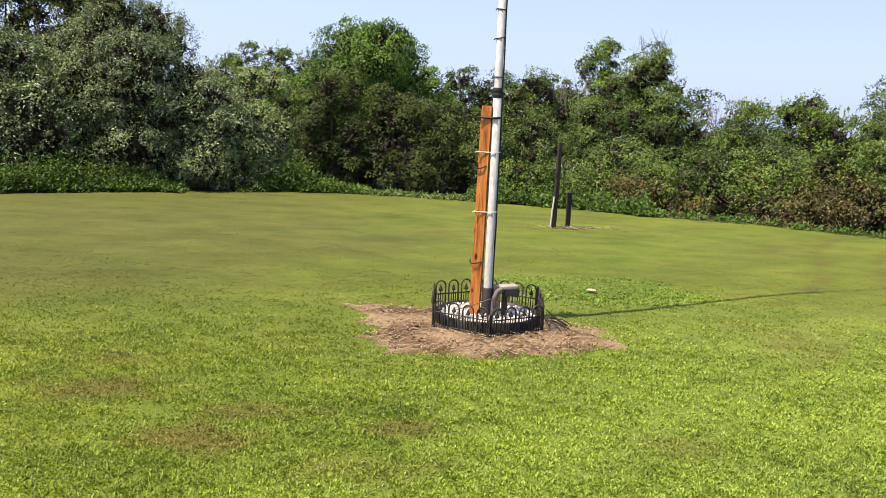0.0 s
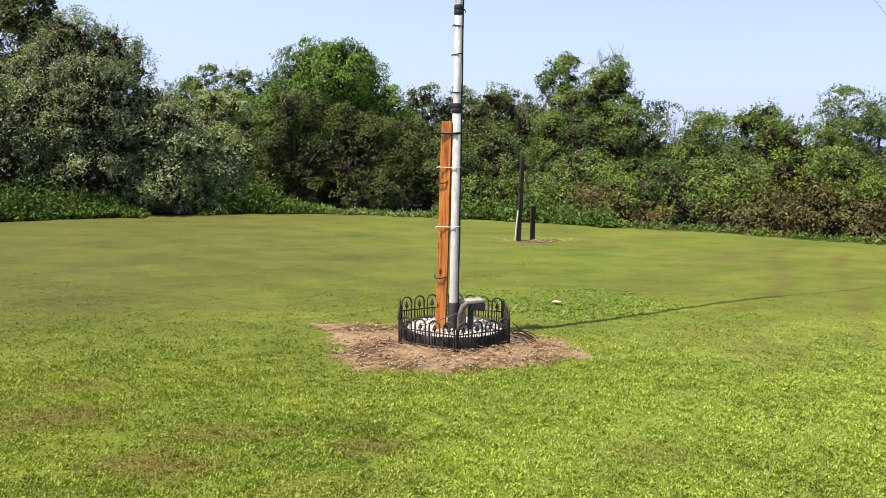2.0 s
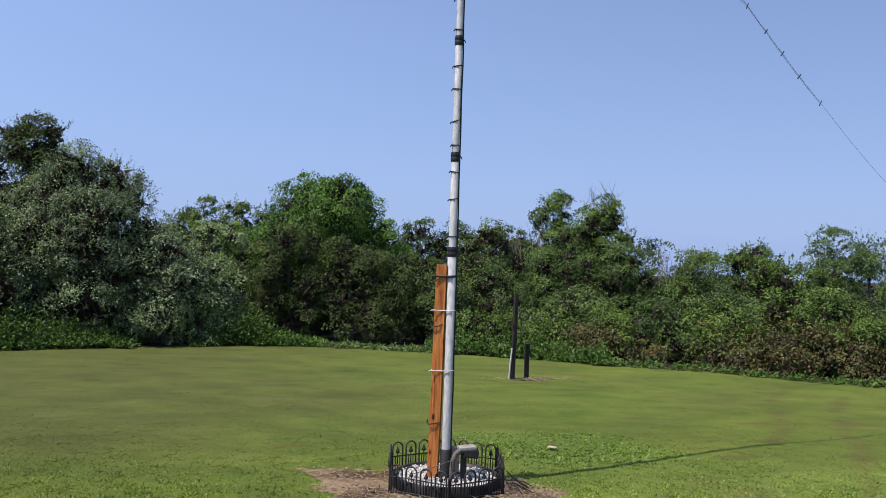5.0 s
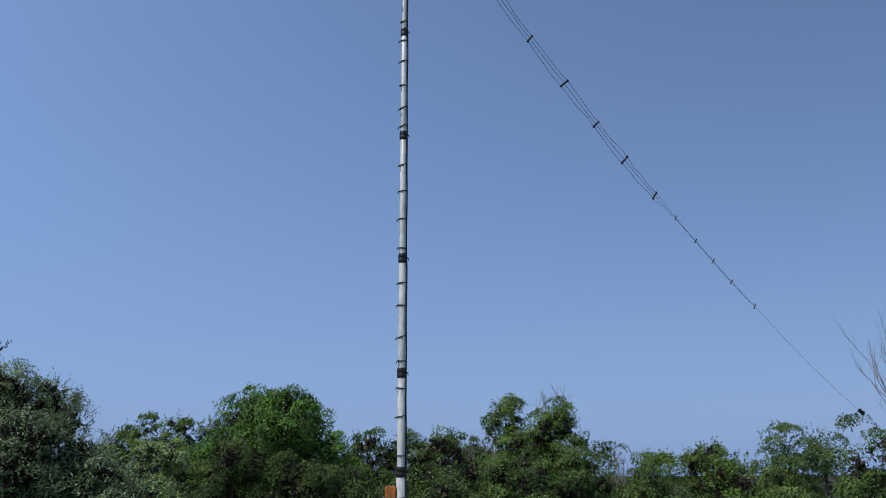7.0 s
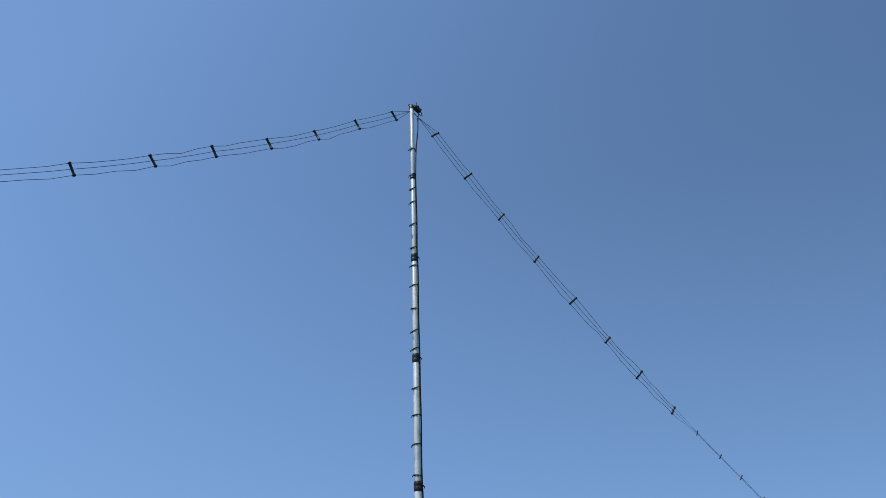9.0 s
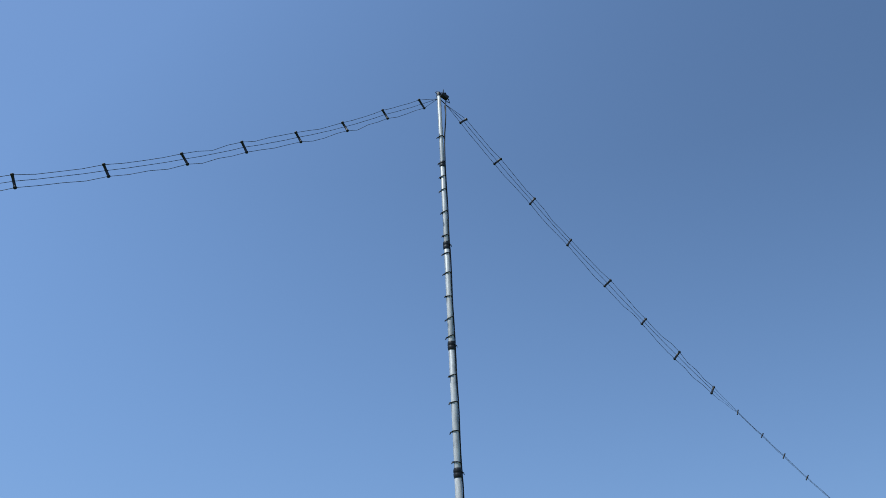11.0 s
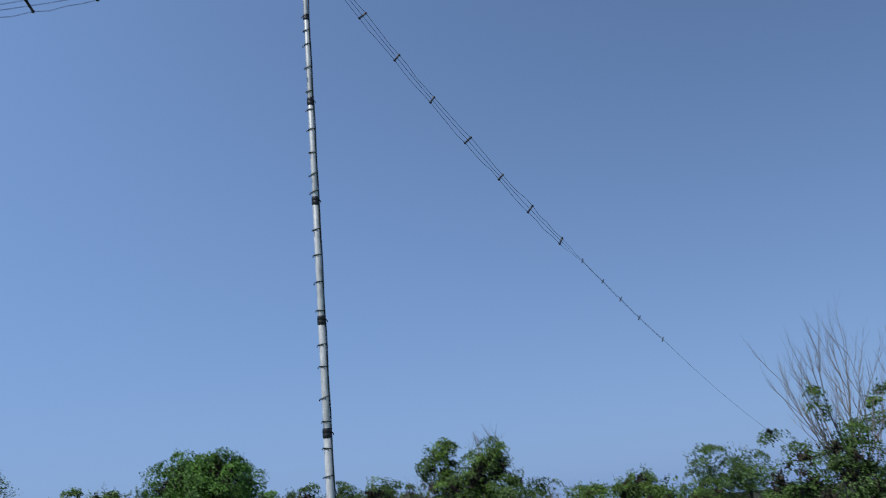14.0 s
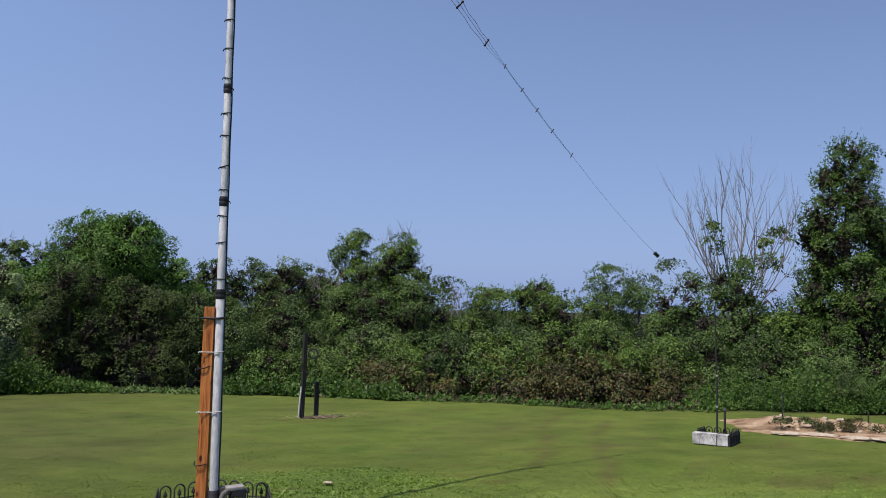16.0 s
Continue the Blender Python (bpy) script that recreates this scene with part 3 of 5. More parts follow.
def build_mast():
    rng = random.Random(3)
    mast = empty("mast", MX, MY, 0, "tall grey telescoping pipe mast strapped to a timber post", "antenna mast")
    inv = Matrix.Translation((-MX, -MY, 0))

    def add(ob):
        ob.data.transform(inv)
        return ob
    joints = [0.10, 0.33, 2.00, 2.81, 3.81, 4.965, 6.01, 6.96, 7.87]
    radius = [0.048, 0.0378, 0.0335, 0.0312, 0.0290, 0.0268, 0.0246, 0.0222]
    for i, r in enumerate(radius):
        z0, z1 = joints[i], joints[i + 1]
        add(tubes("base_sleeve" if i == 0 else "pipe_section", [([(MX, MY, z0 - (0.05 if i else 0.1)), (MX, MY, z1 - 0.004), (MX, MY, z1)], [r, r, r - 0.003])], M_BLACK if i == 0 else M_PIPE, mast, 24,
                  "black plastic base sleeve" if i == 0 else ""))
    for i, z in enumerate(joints[2:8]):
        r = radius[i + 1] + 0.006
        h = 0.042 if i < 5 else 0.03
        prof = [(-h, -0.004), (-h * 0.7, 0.0), (-h * 0.15, 0.001), (0.0, -0.003), (h * 0.15, 0.001), (h * 0.7, 0.0), (h, -0.004)]
        col = add(tubes("tape_collar", [([(MX, MY, z + a) for a, b in prof], [r + b for a, b in prof])], M_TAPE, mast, 20))
        if i < 5:
            tail = tubes("loose_tape_end", [([(MX + r * 0.8, MY - r * 0.6, z + 0.01), (MX + r + 0.012, MY - r * 0.5, z - 0.004), (MX + r + 0.016, MY - r * 0.4, z - 0.02)], [0.006, 0.005, 0.003])], M_TAPE, col, 6)
            tail.data.transform(inv)
    ties = [2.13, 2.45, 2.68, 2.91, 3.12, 3.39, 3.59, 3.90, 4.17, 4.43, 4.68, 5.06, 5.24, 5.46, 5.71, 5.92, 6.12, 6.39, 6.65, 6.81, 6.99, 7.31]
    for z in ties:
        k = max(i for i, j in enumerate(joints[:-1]) if z >= j)
        r = radius[k] + 0.004
        tilt = rng.uniform(-0.006, 0.014)
        w = math.pi + rng.uniform(-0.25, 0.55)
        ex, ey = math.cos(w), math.sin(w)
        run = [(ring_points(MX, MY, z, r, 18, tilt), 0.0042, True),
               ([(MX + ex * r, MY + ey * r, z - tilt), (MX + ex * (r + 0.012), MY + ey * (r + 0.012), z - tilt - 0.003), (MX + ex * (r + 0.020), MY + ey * (r + 0.02), z - tilt - rng.uniform(0.012, 0.024))], [0.0065, 0.006, 0.005])]
        add(tubes("cable_tie", run, M_TAPE, mast, 6))
    # straps that hold post and pipe together
    for z, white in ((1.79, False), (1.50, True), (0.99, True)):
        a, b = 0.052, 0.046
        loop = [(MX - 0.145, MY + 0.02, z), (MX - 0.145, MY - 0.028, z + 0.002), (MX - 0.05, MY - 0.03, z), (MX - 0.015, MY - b, z), (MX + 0.02, MY - 0.040, z + 0.003), (MX + 0.045, MY - 0.012, z + 0.004), (MX + 0.043, MY + 0.02, z), (MX, MY + 0.06, z), (MX - 0.05, MY + 0.12, z), (MX - 0.13, MY + 0.125, z)]
        head = [(MX - 0.146, MY - 0.03, z), (MX - 0.160, MY - 0.035, z + 0.004), (MX - 0.170, MY - 0.036, z - 0.004)]
        add(tubes("strap", [(loop, 0.0042 if white else 0.010, True), (head, [0.0055, 0.005, 0.003])], M_WHITE_TIE if white else M_TAPE, mast, 6, "white nylon strap" if white else "black strap"))
    # feed line down the far side
    line = []
    for i in range(60):
        z = 0.35 + (7.72 - 0.35) * i / 59
        k = max(j for j, q in enumerate(joints[:-1]) if z >= q)
        bow = 0.035 * math.exp(-((z - 7.6) / 0.25) ** 2)
        line.append((MX + radius[k] * 0.92 + 0.008 + bow + 0.002 * math.sin(z * 9), MY - 0.006 + 0.004 * math.sin(z * 5), z))
    add(tubes("feed_line", [(line, 0.0065)], M_TAPE, mast, 6, "thin black coaxial cable"))
    # top fitting
    add(tubes("top_cap", [([(MX, MY, 7.85), (MX, MY, 7.885), (MX, MY, 7.90)], [0.026, 0.026, 0.018])], M_TAPE, mast, 16))
    add(tubes("eye_bolt", [([(MX - 0.03, MY, 7.84), (MX + 0.08, MY, 7.845)], 0.006), ([(MX + 0.045, MY - 0.01, 7.85), (MX + 0.05, MY - 0.012, 7.93)], 0.005), (ring_points(MX - 0.02, MY, 7.90, 0.014, 10), 0.004, True)], M_FADED, mast, 6))
    bal = part("feed_point_box", block_bm(0.085, 0.050, 0.040, pose(MX + 0.050, MY - 0.02, 7.815, 0, 28, 24), 0.008), M_TAPE, mast, "small dark feed point insulator")
    add(bal)
    k = tubes("pigtail", [([(MX + 0.05, MY - 0.02, 7.83), (MX + 0.10, MY - 0.01, 7.80), (MX + 0.115, MY + 0.02, 7.77), (MX + 0.08, MY, 7.78)], 0.006), ([(MX + 0.02, MY - 0.03, 7.87), (MX + 0.07, MY - 0.03, 7.87), (MX + 0.09, MY, 7.82)], 0.006)], M_TAPE, bal, 6)
    k.data.transform(inv)
    add(tubes("drop_cable", [([(MX + 0.07, MY - 0.01, 7.78), (MX + 0.062, MY - 0.012, 7.6), (MX + 0.045, MY - 0.012, 7.42), (MX + 0.030, MY - 0.012, 7.28)], 0.005)], M_TAPE, mast, 6))


def build_post():
    post = empty("timber_post", MX - 0.105, MY + 0.03, 0, "orange stained square pine post beside the mast", "post")
    bm = block_bm(0.088, 0.088, 1.81, None, 0.004)
    bmesh.ops.subdivide_edges(bm, edges=[e for e in bm.edges if abs(e.verts[0].co.z - e.verts[1].co.z) > 1], cuts=12)
    for v in bm.verts:
        v.co.x += 0.003 * math.sin(v.co.z * 3.2)
    body = part("shaft", bm, M_TIMBER, post)
    body.location, body.rotation_euler = (0, 0, 0.08), (0, radians(1.0), radians(-14))
    for z, dx in ((0.55, 0), (1.37, 0.01)):
        h = tubes("hook", [([(-0.058, -0.035, z + 0.03), (-0.062, -0.038, z + 0.005), (-0.05, -0.055, z - 0.01), (0.0, -0.062, z - 0.004), (0.04, -0.055, z + 0.006 + dx)], [0.004, 0.006, 0.0055, 0.0055, 0.004])], M_TAPE, post, 6, "black cable hook" if dx == 0 else "loose black tie")


build_mast()
build_post()

# ---- hexagonal edging fence, planter ring and white chips ----
HX, HY, HR = 0.460, 8.08, 0.545


def arch_points(w, z0, z1, n=9):
    r = w / 2
    return [(-r, 0, z0)] + [(-r * math.cos(math.pi * i / (n - 1)), 0, z1 - r + r * math.sin(math.pi * i / (n - 1))) for i in range(n)] + [(r, 0, z0)]


def edging_panel(parent, a, b, arches=4, h=0.27, seed=0):
    """One fence panel from a to b: rails, arches, a spear in each arch."""
    rng = random.Random(seed)
    a, b = Vector((*a, 0)), Vector((*b, 0))
    d, length = (b - a).normalized(), (b - a).length
    yaw = math.degrees(math.atan2(d.y, d.x))
    base = Matrix.Translation(-parent.location)
    step = length / arches
    lean = rng.uniform(-2, 2)
    m = base @ pose(a.x, a.y, 0.0, lean, 0, yaw)
    rails = [([(0, 0, z), (length / 2, 0, z + rng.uniform(-0.002, 0.002)), (length, 0, z)], r) for z, r in ((0.022, 0.007), (h * 0.58, 0.006))]
    rails += [([(step * (i + 0.5) + q * step * 0.17, 0, 0.0), (step * (i + 0.5) + q * step * 0.17, 0, h * 0.58)], 0.0042) for i in range(arches) for q in (-1, 1)]
    panel = tubes("panel", rails, M_FADED, parent, 6)
    panel.data.transform(m)
    for i in range(arches):
        c = Matrix.Translation((step * (i + 0.5), 0, 0))
        ob = tubes("arch", [(arch_points(step * 0.74, 0.0, h), 0.0078)], M_FADED, panel, 6)
        ob.data.transform(m @ c)
        s = tubes("spear", [([(0, 0, 0), (0, 0, h * 0.66), (0, 0, h * 0.68), (0, 0, h * 0.74), (0, 0, h * 0.87)], [0.005, 0.005, 0.019, 0.017, 0.001])], M_FADED, panel, 6)
        s.data.transform(m @ c)
    end = tubes("end_picket", [([(0, 0, -0.05), (0, 0, h * 0.8)], 0.008)], M_FADED, panel, 6)
    end.data.transform(m)


def build_edging():
    fence = empty("edging_fence", HX, HY, 0, "low black arched edging fence in a hexagon", "garden fence")
    pts = [(HX + HR * math.cos(radians(-90 + 60 * i - 2)), HY + HR * math.sin(radians(-90 + 60 * i - 2))) for i in range(6)]
    for i in range(6):
        edging_panel(fence, pts[i], pts[(i + 1) % 6], 4, 0.24 if i in (0, 5) else 0.295, 20 + i)
    # planter ring
    ring = empty("planter_ring", HX, HY, 0, "black plastic planter ring filled with white chips", "planter")
    verts, faces = [], []
    for r, z in ((0.455, 0.0), (0.465, 0.095), (0.455, 0.105), (0.435, 0.10), (0.43, 0.02)):
        for i in range(36):
            w = 2 * math.pi * i / 36
            q = 1 + 0.025 * math.cos(6 * w)
            verts.append((r * q * math.cos(w), r * q * math.sin(w), z))
    for k in range(4):
        for i in range(36):
            j = (i + 1) % 36
            faces.append((k * 36 + i, k * 36 + j, (k + 1) * 36 + j, (k + 1) * 36 + i))
    mesh_object("wall", verts, faces, M_BLACK, ring, "", True)
    # chips on their bed
    rng = np.random.default_rng(8)
    vs, fs, k = [], [], 0
    ico = bmesh.new()
    bmesh.ops.create_icosphere(ico, subdivisions=1, radius=1)
    iv = np.array([v.co[:] for v in ico.verts])
    fi = np.array([[v.index for v in f.verts] for f in ico.faces])
    ico.free()
    for n in range(760):
        r, w = 0.425 * math.sqrt(rng.random()), rng.uniform(0, 2 * np.pi)
        x, y = r * math.cos(w), r * math.sin(w)
        if np.hypot(x + 0.015, y + 0.08) < 0.045 or np.hypot(x + 0.12, y + 0.05) < 0.055:
            continue
        s = rng.uniform(0.010, 0.019) * np.array([1, rng.uniform(0.6, 1), rng.uniform(0.5, 0.8)])
        rot = np.array(Euler(rng.uniform(0, 6, 3)).to_matrix())
        vs.append((iv * (1 + 0.22 * rng.normal(size=(len(iv), 1))) * s) @ rot.T + [HX + x, HY + y, 0.072 + rng.uniform(0, 0.016) + 0.015 * (1 - r / 0.43)])
        fs.append(fi + k)
        k += len(iv)
    tagged(fast_mesh("marble_chips", np.concatenate(vs), np.concatenate(fs), M_MARBLE), "white marble chips heaped inside the planter ring", "stones", kind="stuff")
    bm = bmesh.new()
    bmesh.ops.create_cone(bm, cap_ends=True, segments=36, radius1=0.43, radius2=0.425, depth=0.07, matrix=Matrix.Translation((0, 0, 0.036)))
    part("fill", bm, M_MARBLE, ring, "white gravel fill")


def build_conduit():
    c = empty("conduit_elbow", 0.50, 7.93, 0, "grey curved conduit with a pale hooded outlet beside the mast", "conduit")
    tubes("elbow", [([(0.0, -0.02, 0.06), (0.0, -0.02, 0.20), (0.008, -0.02, 0.26), (0.03, -0.015, 0.31), (0.065, -0.01, 0.335), (0.10, 0, 0.342)], [0.022, 0.022, 0.022, 0.023, 0.024, 0.024])], M_GREY_PIPE, c, 14)
    part("hood", block_bm(0.150, 0.100, 0.030, pose(0.125, 0.02, 0.338, 3, -3, 8), 0.010), M_GREY_TOP, c, "pale grey flat cover")
    part("outlet", block_bm(0.13, 0.09, 0.070, pose(0.150, 0.02, 0.272, 0, 6, 8), 0.014), M_BLACK, c, "dark grey outlet body")
    part("back_box", block_bm(0.07, 0.06, 0.23, pose(0.03, 0.09, 0.12, 0, 0, 5), 0.008), M_GREY_PIPE, c, "grey junction box")
    part("stand", block_bm(0.045, 0.045, 0.20, pose(0.10, 0.03, 0.10, 0, 0, 10), 0.006), M_BLACK, c, "black stand")
    g = tubes("ground_cable", [([(0.14, 7.82, 0.15), (0.24, 7.78, 0.19), (0.34, 7.78, 0.225), (0.44, 7.85, 0.25), (0.50, 7.9, 0.25)], 0.004)], M_GREY_PIPE, None, 6)
    tagged(g, "thin grey cable looping over the white chips", "cable")
    rng = random.Random(4)
    runs = []
    for i in range(9):
        x, y = 0.98 + rng.uniform(-0.03, 0.05), 7.86 + rng.uniform(-0.12, 0.16)
        a = rng.uniform(-0.9, 0.5)
        n = rng.uniform(0.10, 0.22)
        runs.append(([(x, y, 0.10 + rng.uniform(-0.05, 0.07)), (x + n * 0.5 * math.cos(a), y + n * 0.5 * math.sin(a), 0.07), (x + n * math.cos(a), y + n * math.sin(a), 0.012)], [0.004, 0.005, 0.004]))
    tagged(tubes("root_bundle", runs, M_FADED, None, 6), "dark dry roots and cable ends leaning on the edging fence", "roots")


build_edging()
build_conduit()

# ---- wire dipole: a leg down to each side ----
RIGHT = [(0.71, 8.12, 7.61), (1.07, 8.29, 7.20), (1.435, 8.46, 6.80), (1.82, 8.64, 6.39), (2.225, 8.825, 5.99), (2.61, 9.01, 5.62), (2.965, 9.175, 5.29), (3.35, 9.355, 4.955), (3.63, 9.485, 4.745), (3.90, 9.61, 4.52), (4.14, 9.72, 4.32), (4.40, 9.845, 4.11), (4.735, 10.0, 3.86)]
LEFT = [(0.255, 7.895, 7.66), (-0.13, 7.69, 7.365), (-0.52, 7.49, 7.06), (-0.935, 7.265, 6.77), (-1.375, 7.03, 6.49), (-1.815, 6.80, 6.205), (-2.335, 6.525, 5.905), (-2.88, 6.24, 5.62), (-3.4, 5.97, 5.34), (-3.9, 5.70, 5.08), (-4.4, 5.44, 4.82)]
INSULATOR = Vector((6.41, 10.78, 2.71))
POLE = Vector((7.82, 11.42, 0))


def build_leg(name, points, long_count, label, seed):
    rng = random.Random(seed)
    leg = empty(name, MX, MY, 7.83, label, "wire antenna", "antenna legs")
    shift = Matrix.Translation((-MX, -MY, -7.83))
    nodes = [Vector(p) for p in points]
    start = Vector((MX, MY, 7.82)) + (nodes[0] - Vector((MX, MY, 7.82))) * (0.28 if nodes[0].x > MX else 0.08)
    rails = [[], [], []]
    for k in range(3):
        rails[k].append(start)
    for i, p in enumerate(nodes):
        u = (nodes[min(i + 1, len(nodes) - 1)] - nodes[max(i - 1, 0)]).normalized()
        v = (Vector((0, 0, 1)) - u * u.z).normalized()
        v = (v + u.cross(v) * rng.uniform(-0.25, 0.25) + u * rng.uniform(-0.12, 0.12)).normalized()
        full = i < long_count
        half = 0.052 if full else 0.024
        bar = [-half - 0.012, -half - 0.006, -half + 0.004, -half + 0.008, 0, half - 0.008, half - 0.004, half + 0.006, half + 0.012]
        sp = tubes("spreader", [([p + v * b for b in bar], [0.007, 0.015, 0.015, 0.011, 0.011, 0.011, 0.015, 0.015, 0.007] if full else 0.0065)], M_TAPE, leg, 8)
        sp.data.transform(shift)
        for k, q in enumerate((-1, 0, 1)):
            if i:
                a, b = rails[k][-1], p + v * q * (half if full else 0.008)
                wob = 0.0 if q == 0 else 0.012 * (1 if full else 0.3)
                for s in (0.25, 0.5, 0.75):
                    c = a.lerp(b, s)
                    c.z -= 0.006 + wob * rng.uniform(-0.4, 1.4)
                    c += u.cross(v) * rng.uniform(-wob, wob)
                    rails[k].append(c)
            rails[k].append(p + v * q * (half if full else 0.008))
    cut = 1 + 4 * (long_count - 1) + 1
    for k in range(3):
        thin = [0.0024 if i < cut else 0.0013 for i in range(len(rails[k]))]
        tubes("wire", [(rails[k], thin)], M_WIRE, leg, 5).data.transform(shift)
    tubes("yoke", [([Vector((MX, MY, 7.82)), start], 0.005)], M_WIRE, leg, 5).data.transform(shift)
    return leg, shift, nodes[-1]


leg, shift, last = build_leg("wire_antenna", RIGHT, 8, "three dark wires held apart by spreaders, sloping to a short pole", 11)
sag = [last.lerp(INSULATOR, s) - Vector((0, 0, 0.05 * 4 * s * (1 - s))) for s in (0, 0.25, 0.5, 0.75, 1)]
tubes("cord", [(sag, 0.0016)], M_WIRE, leg, 5).data.transform(shift)
u = (POLE + Vector((0, 0, 1.93)) - INSULATOR).normalized()
tubes("end_insulator", [([INSULATOR - u * 0.05, INSULATOR - u * 0.035, INSULATOR, INSULATOR + u * 0.035, INSULATOR + u * 0.05], [0.012, 0.03, 0.02, 0.03, 0.012])], M_TAPE, leg, 10, "dark end insulator").data.transform(shift)
tubes("tail_cord", [([INSULATOR, INSULATOR.lerp(POLE + Vector((0, 0, 1.9)), 0.5) - Vector((0, 0, 0.03)), POLE + Vector((0, 0, 1.93))], 0.002)], M_WIRE, leg, 5).data.transform(shift)
leg2, shift2, last2 = build_leg("wire_antenna", LEFT, 11, "three dark wavy wires with spreaders, sloping off over the lawn", 12)
tubes("cord", [([last2, last2 + Vector((-1.9, -1.0, -1.0)), last2 + Vector((-4.2, -2.2, -2.3))], 0.0024)], M_WIRE, leg2, 5).data.transform(shift2)

# ---- pole with blocks and edging where the leg ends ----


def build_block(x, y, yaw, sx, sy, sz, label):
    ob = empty("concrete_block", x, y, 0, label, "concrete block", "blocks round the pole")
    bm = block_bm(sx, sy, sz, None, 0.006)
    bmesh.ops.subdivide_edges(bm, edges=bm.edges[:], cuts=1)
    for v in bm.verts:
        v.co += Vector((noise.noise(v.co * 20), noise.noise(v.co * 20 + Vector((5, 0, 0))), 0)) * 0.003
    part("body", bm, M_BLOCK, ob)
    ob.rotation_euler = (0, 0, radians(yaw))
    for k in (-0.3, 0.3):
        if sx > 0.2:
            tubes("crack", [([(k * sx, -sy / 2 - 0.001, sz * 0.95), (k * sx + 0.02, -sy / 2 - 0.001, sz * 0.6), (k * sx + 0.045, -sy / 2 - 0.001, sz * 0.35), (k * sx + 0.05 + 0.06 * k, -sy / 2 - 0.001, sz * 0.05)], 0.0025)], M_FADED, ob, 5)
    return ob


YAW = -49.0
ca, sa = math.cos(radians(YAW)), math.sin(radians(YAW))


def along(u, v):
    return (7.37 + ca * u - sa * v, 11.38 + sa * u + ca * v)


build_block(*along(0.17, 0.09), YAW, 0.345, 0.17, 0.158, "weathered grey concrete block with dark cracks")
build_block(*along(0.43, 0.09), YAW, 0.150, 0.17, 0.155, "short grey concrete block at the corner")
small = empty("edging_fence", *along(0.3, 0.4), 0, "low black arched edging fence behind the concrete blocks", "garden fence")
edging_panel(small, along(0.535, 0.0), along(0.56, 0.50), 4, 0.20, 31)
edging_panel(small, along(0.56, 0.50), along(0.05, 0.50), 4, 0.20, 32)
edging_panel(small, along(0.05, 0.50), along(0.02, 0.18), 3, 0.20, 33)
dark = part("liner", block_bm(0.012, 0.50, 0.165, Matrix.Translation(-small.location) @ pose(*along(0.520, 0.25), 0.0, 0, 0, YAW), 0.003), M_BLACK, small, "black plastic liner")

pole = empty("antenna_pole", POLE.x, POLE.y, 0, "thin dark pole behind concrete blocks holding the antenna cord", "pole")
tubes("lower_tube", [([(0, 0, -0.1), (0.0, 0, 0.95), (-0.004, 0, 1.0)], [0.015, 0.015, 0.014])], M_FADED, pole, 12)
tubes("upper_tube", [([(-0.004, 0, 0.95), (-0.02, 0, 1.5), (-0.03, 0, 2.02)], [0.012, 0.011, 0.009])], M_FADED, pole, 12)
for z in (0.52, 0.98):
    tubes("clamp", [([(0, 0, z - 0.015), (0, 0, z + 0.015)], 0.019)], M_GREY_TOP, pole, 10, "pale pipe clamp")
stub = empty("short_stake", POLE.x + 0.17, POLE.y + 0.05, 0, "short dark stake beside the thin pole", "stake")
tubes("shaft", [([(0, 0, -0.1), (0, 0, 0.46)], 0.017)], M_FADED, stub, 10)
tubes("cap", [([(0, 0, 0.45), (0, 0, 0.49)], 0.021)], M_GREY_PIPE, stub, 10)

# ---- pair of dark posts out on the lawn ----
big = empty("dark_post", 2.15, 15.16, 0, "tall dark weathered post with a pale sleeve low down", "post")
bm = block_bm(0.062, 0.062, 1.47, pose(0, 0, -0.02, 0, 0, 20), 0.006)
part("shaft", bm, M_DARK_WOOD, big).rotation_euler = (0, radians(1.0), 0)
s = tubes("pale_sleeve", [([(-0.062, -0.03, 0), (-0.045, -0.035, 0.30), (-0.025, -0.04, 0.53)], 0.015)], M_PALE_TUBE, big, 10, "pale plastic pipe leaning on the post")
tubes("thin_rod", [([(0.05, 0, 0.5), (0.055, 0, 1.0), (0.06, 0, 1.42)], 0.007)], M_FADED, big, 6)
coil = []
for i in range(4):
    coil.append((ring_points(0, 0, 0, 0.072 + 0.006 * i, 20), 0.006, True))
c = tubes("wire_coil", coil, M_FADED, big, 6, "coil of dark cable hung on the post")
c.rotation_euler, c.location = (radians(84), 0, radians(8)), (0.16, -0.05, 1.09)
tubes("bracket", [([(0.03, -0.04, 0.80), (0.10, -0.05, 0.78), (0.16, -0.05, 0.83)], 0.008)], M_FADED, big, 6)
tubes("knob", [([(-0.04, -0.05, 1.0), (-0.09, -0.05, 0.98)], 0.02)], M_FADED, big, 6)
low = empty("dark_post", 2.42, 15.33, 0, "short dark weathered post beside the tall one", "post")
part("shaft", block_bm(0.068, 0.068, 0.60, pose(0, 0, -0.02, 0, 0, 12), 0.005), M_DARK_WOOD, low)
part("cap", block_bm(0.076, 0.076, 0.02, pose(0, 0, 0.578, 0, 0, 12), 0.004), M_BLACK, low)


def rock(name, x, y, z, sx, sy, sz, mat, label, seed, category="stone"):
    bm = bmesh.new()
    bmesh.ops.create_icosphere(bm, subdivisions=2, radius=1)
    for v in bm.verts:
        n = noise.noise(v.co * 1.6 + Vector((seed * 3.1, 0, 0)))
        v.co *= 1 + 0.28 * n
        v.co = Vector((v.co.x * sx, v.co.y * sy, max(v.co.z, -0.4) * sz))
    ob = part(name, bm, mat)
    ob.location, ob.rotation_euler = (x, y, z), (0, 0, seed * 1.3)
    return tagged(ob, label, category)


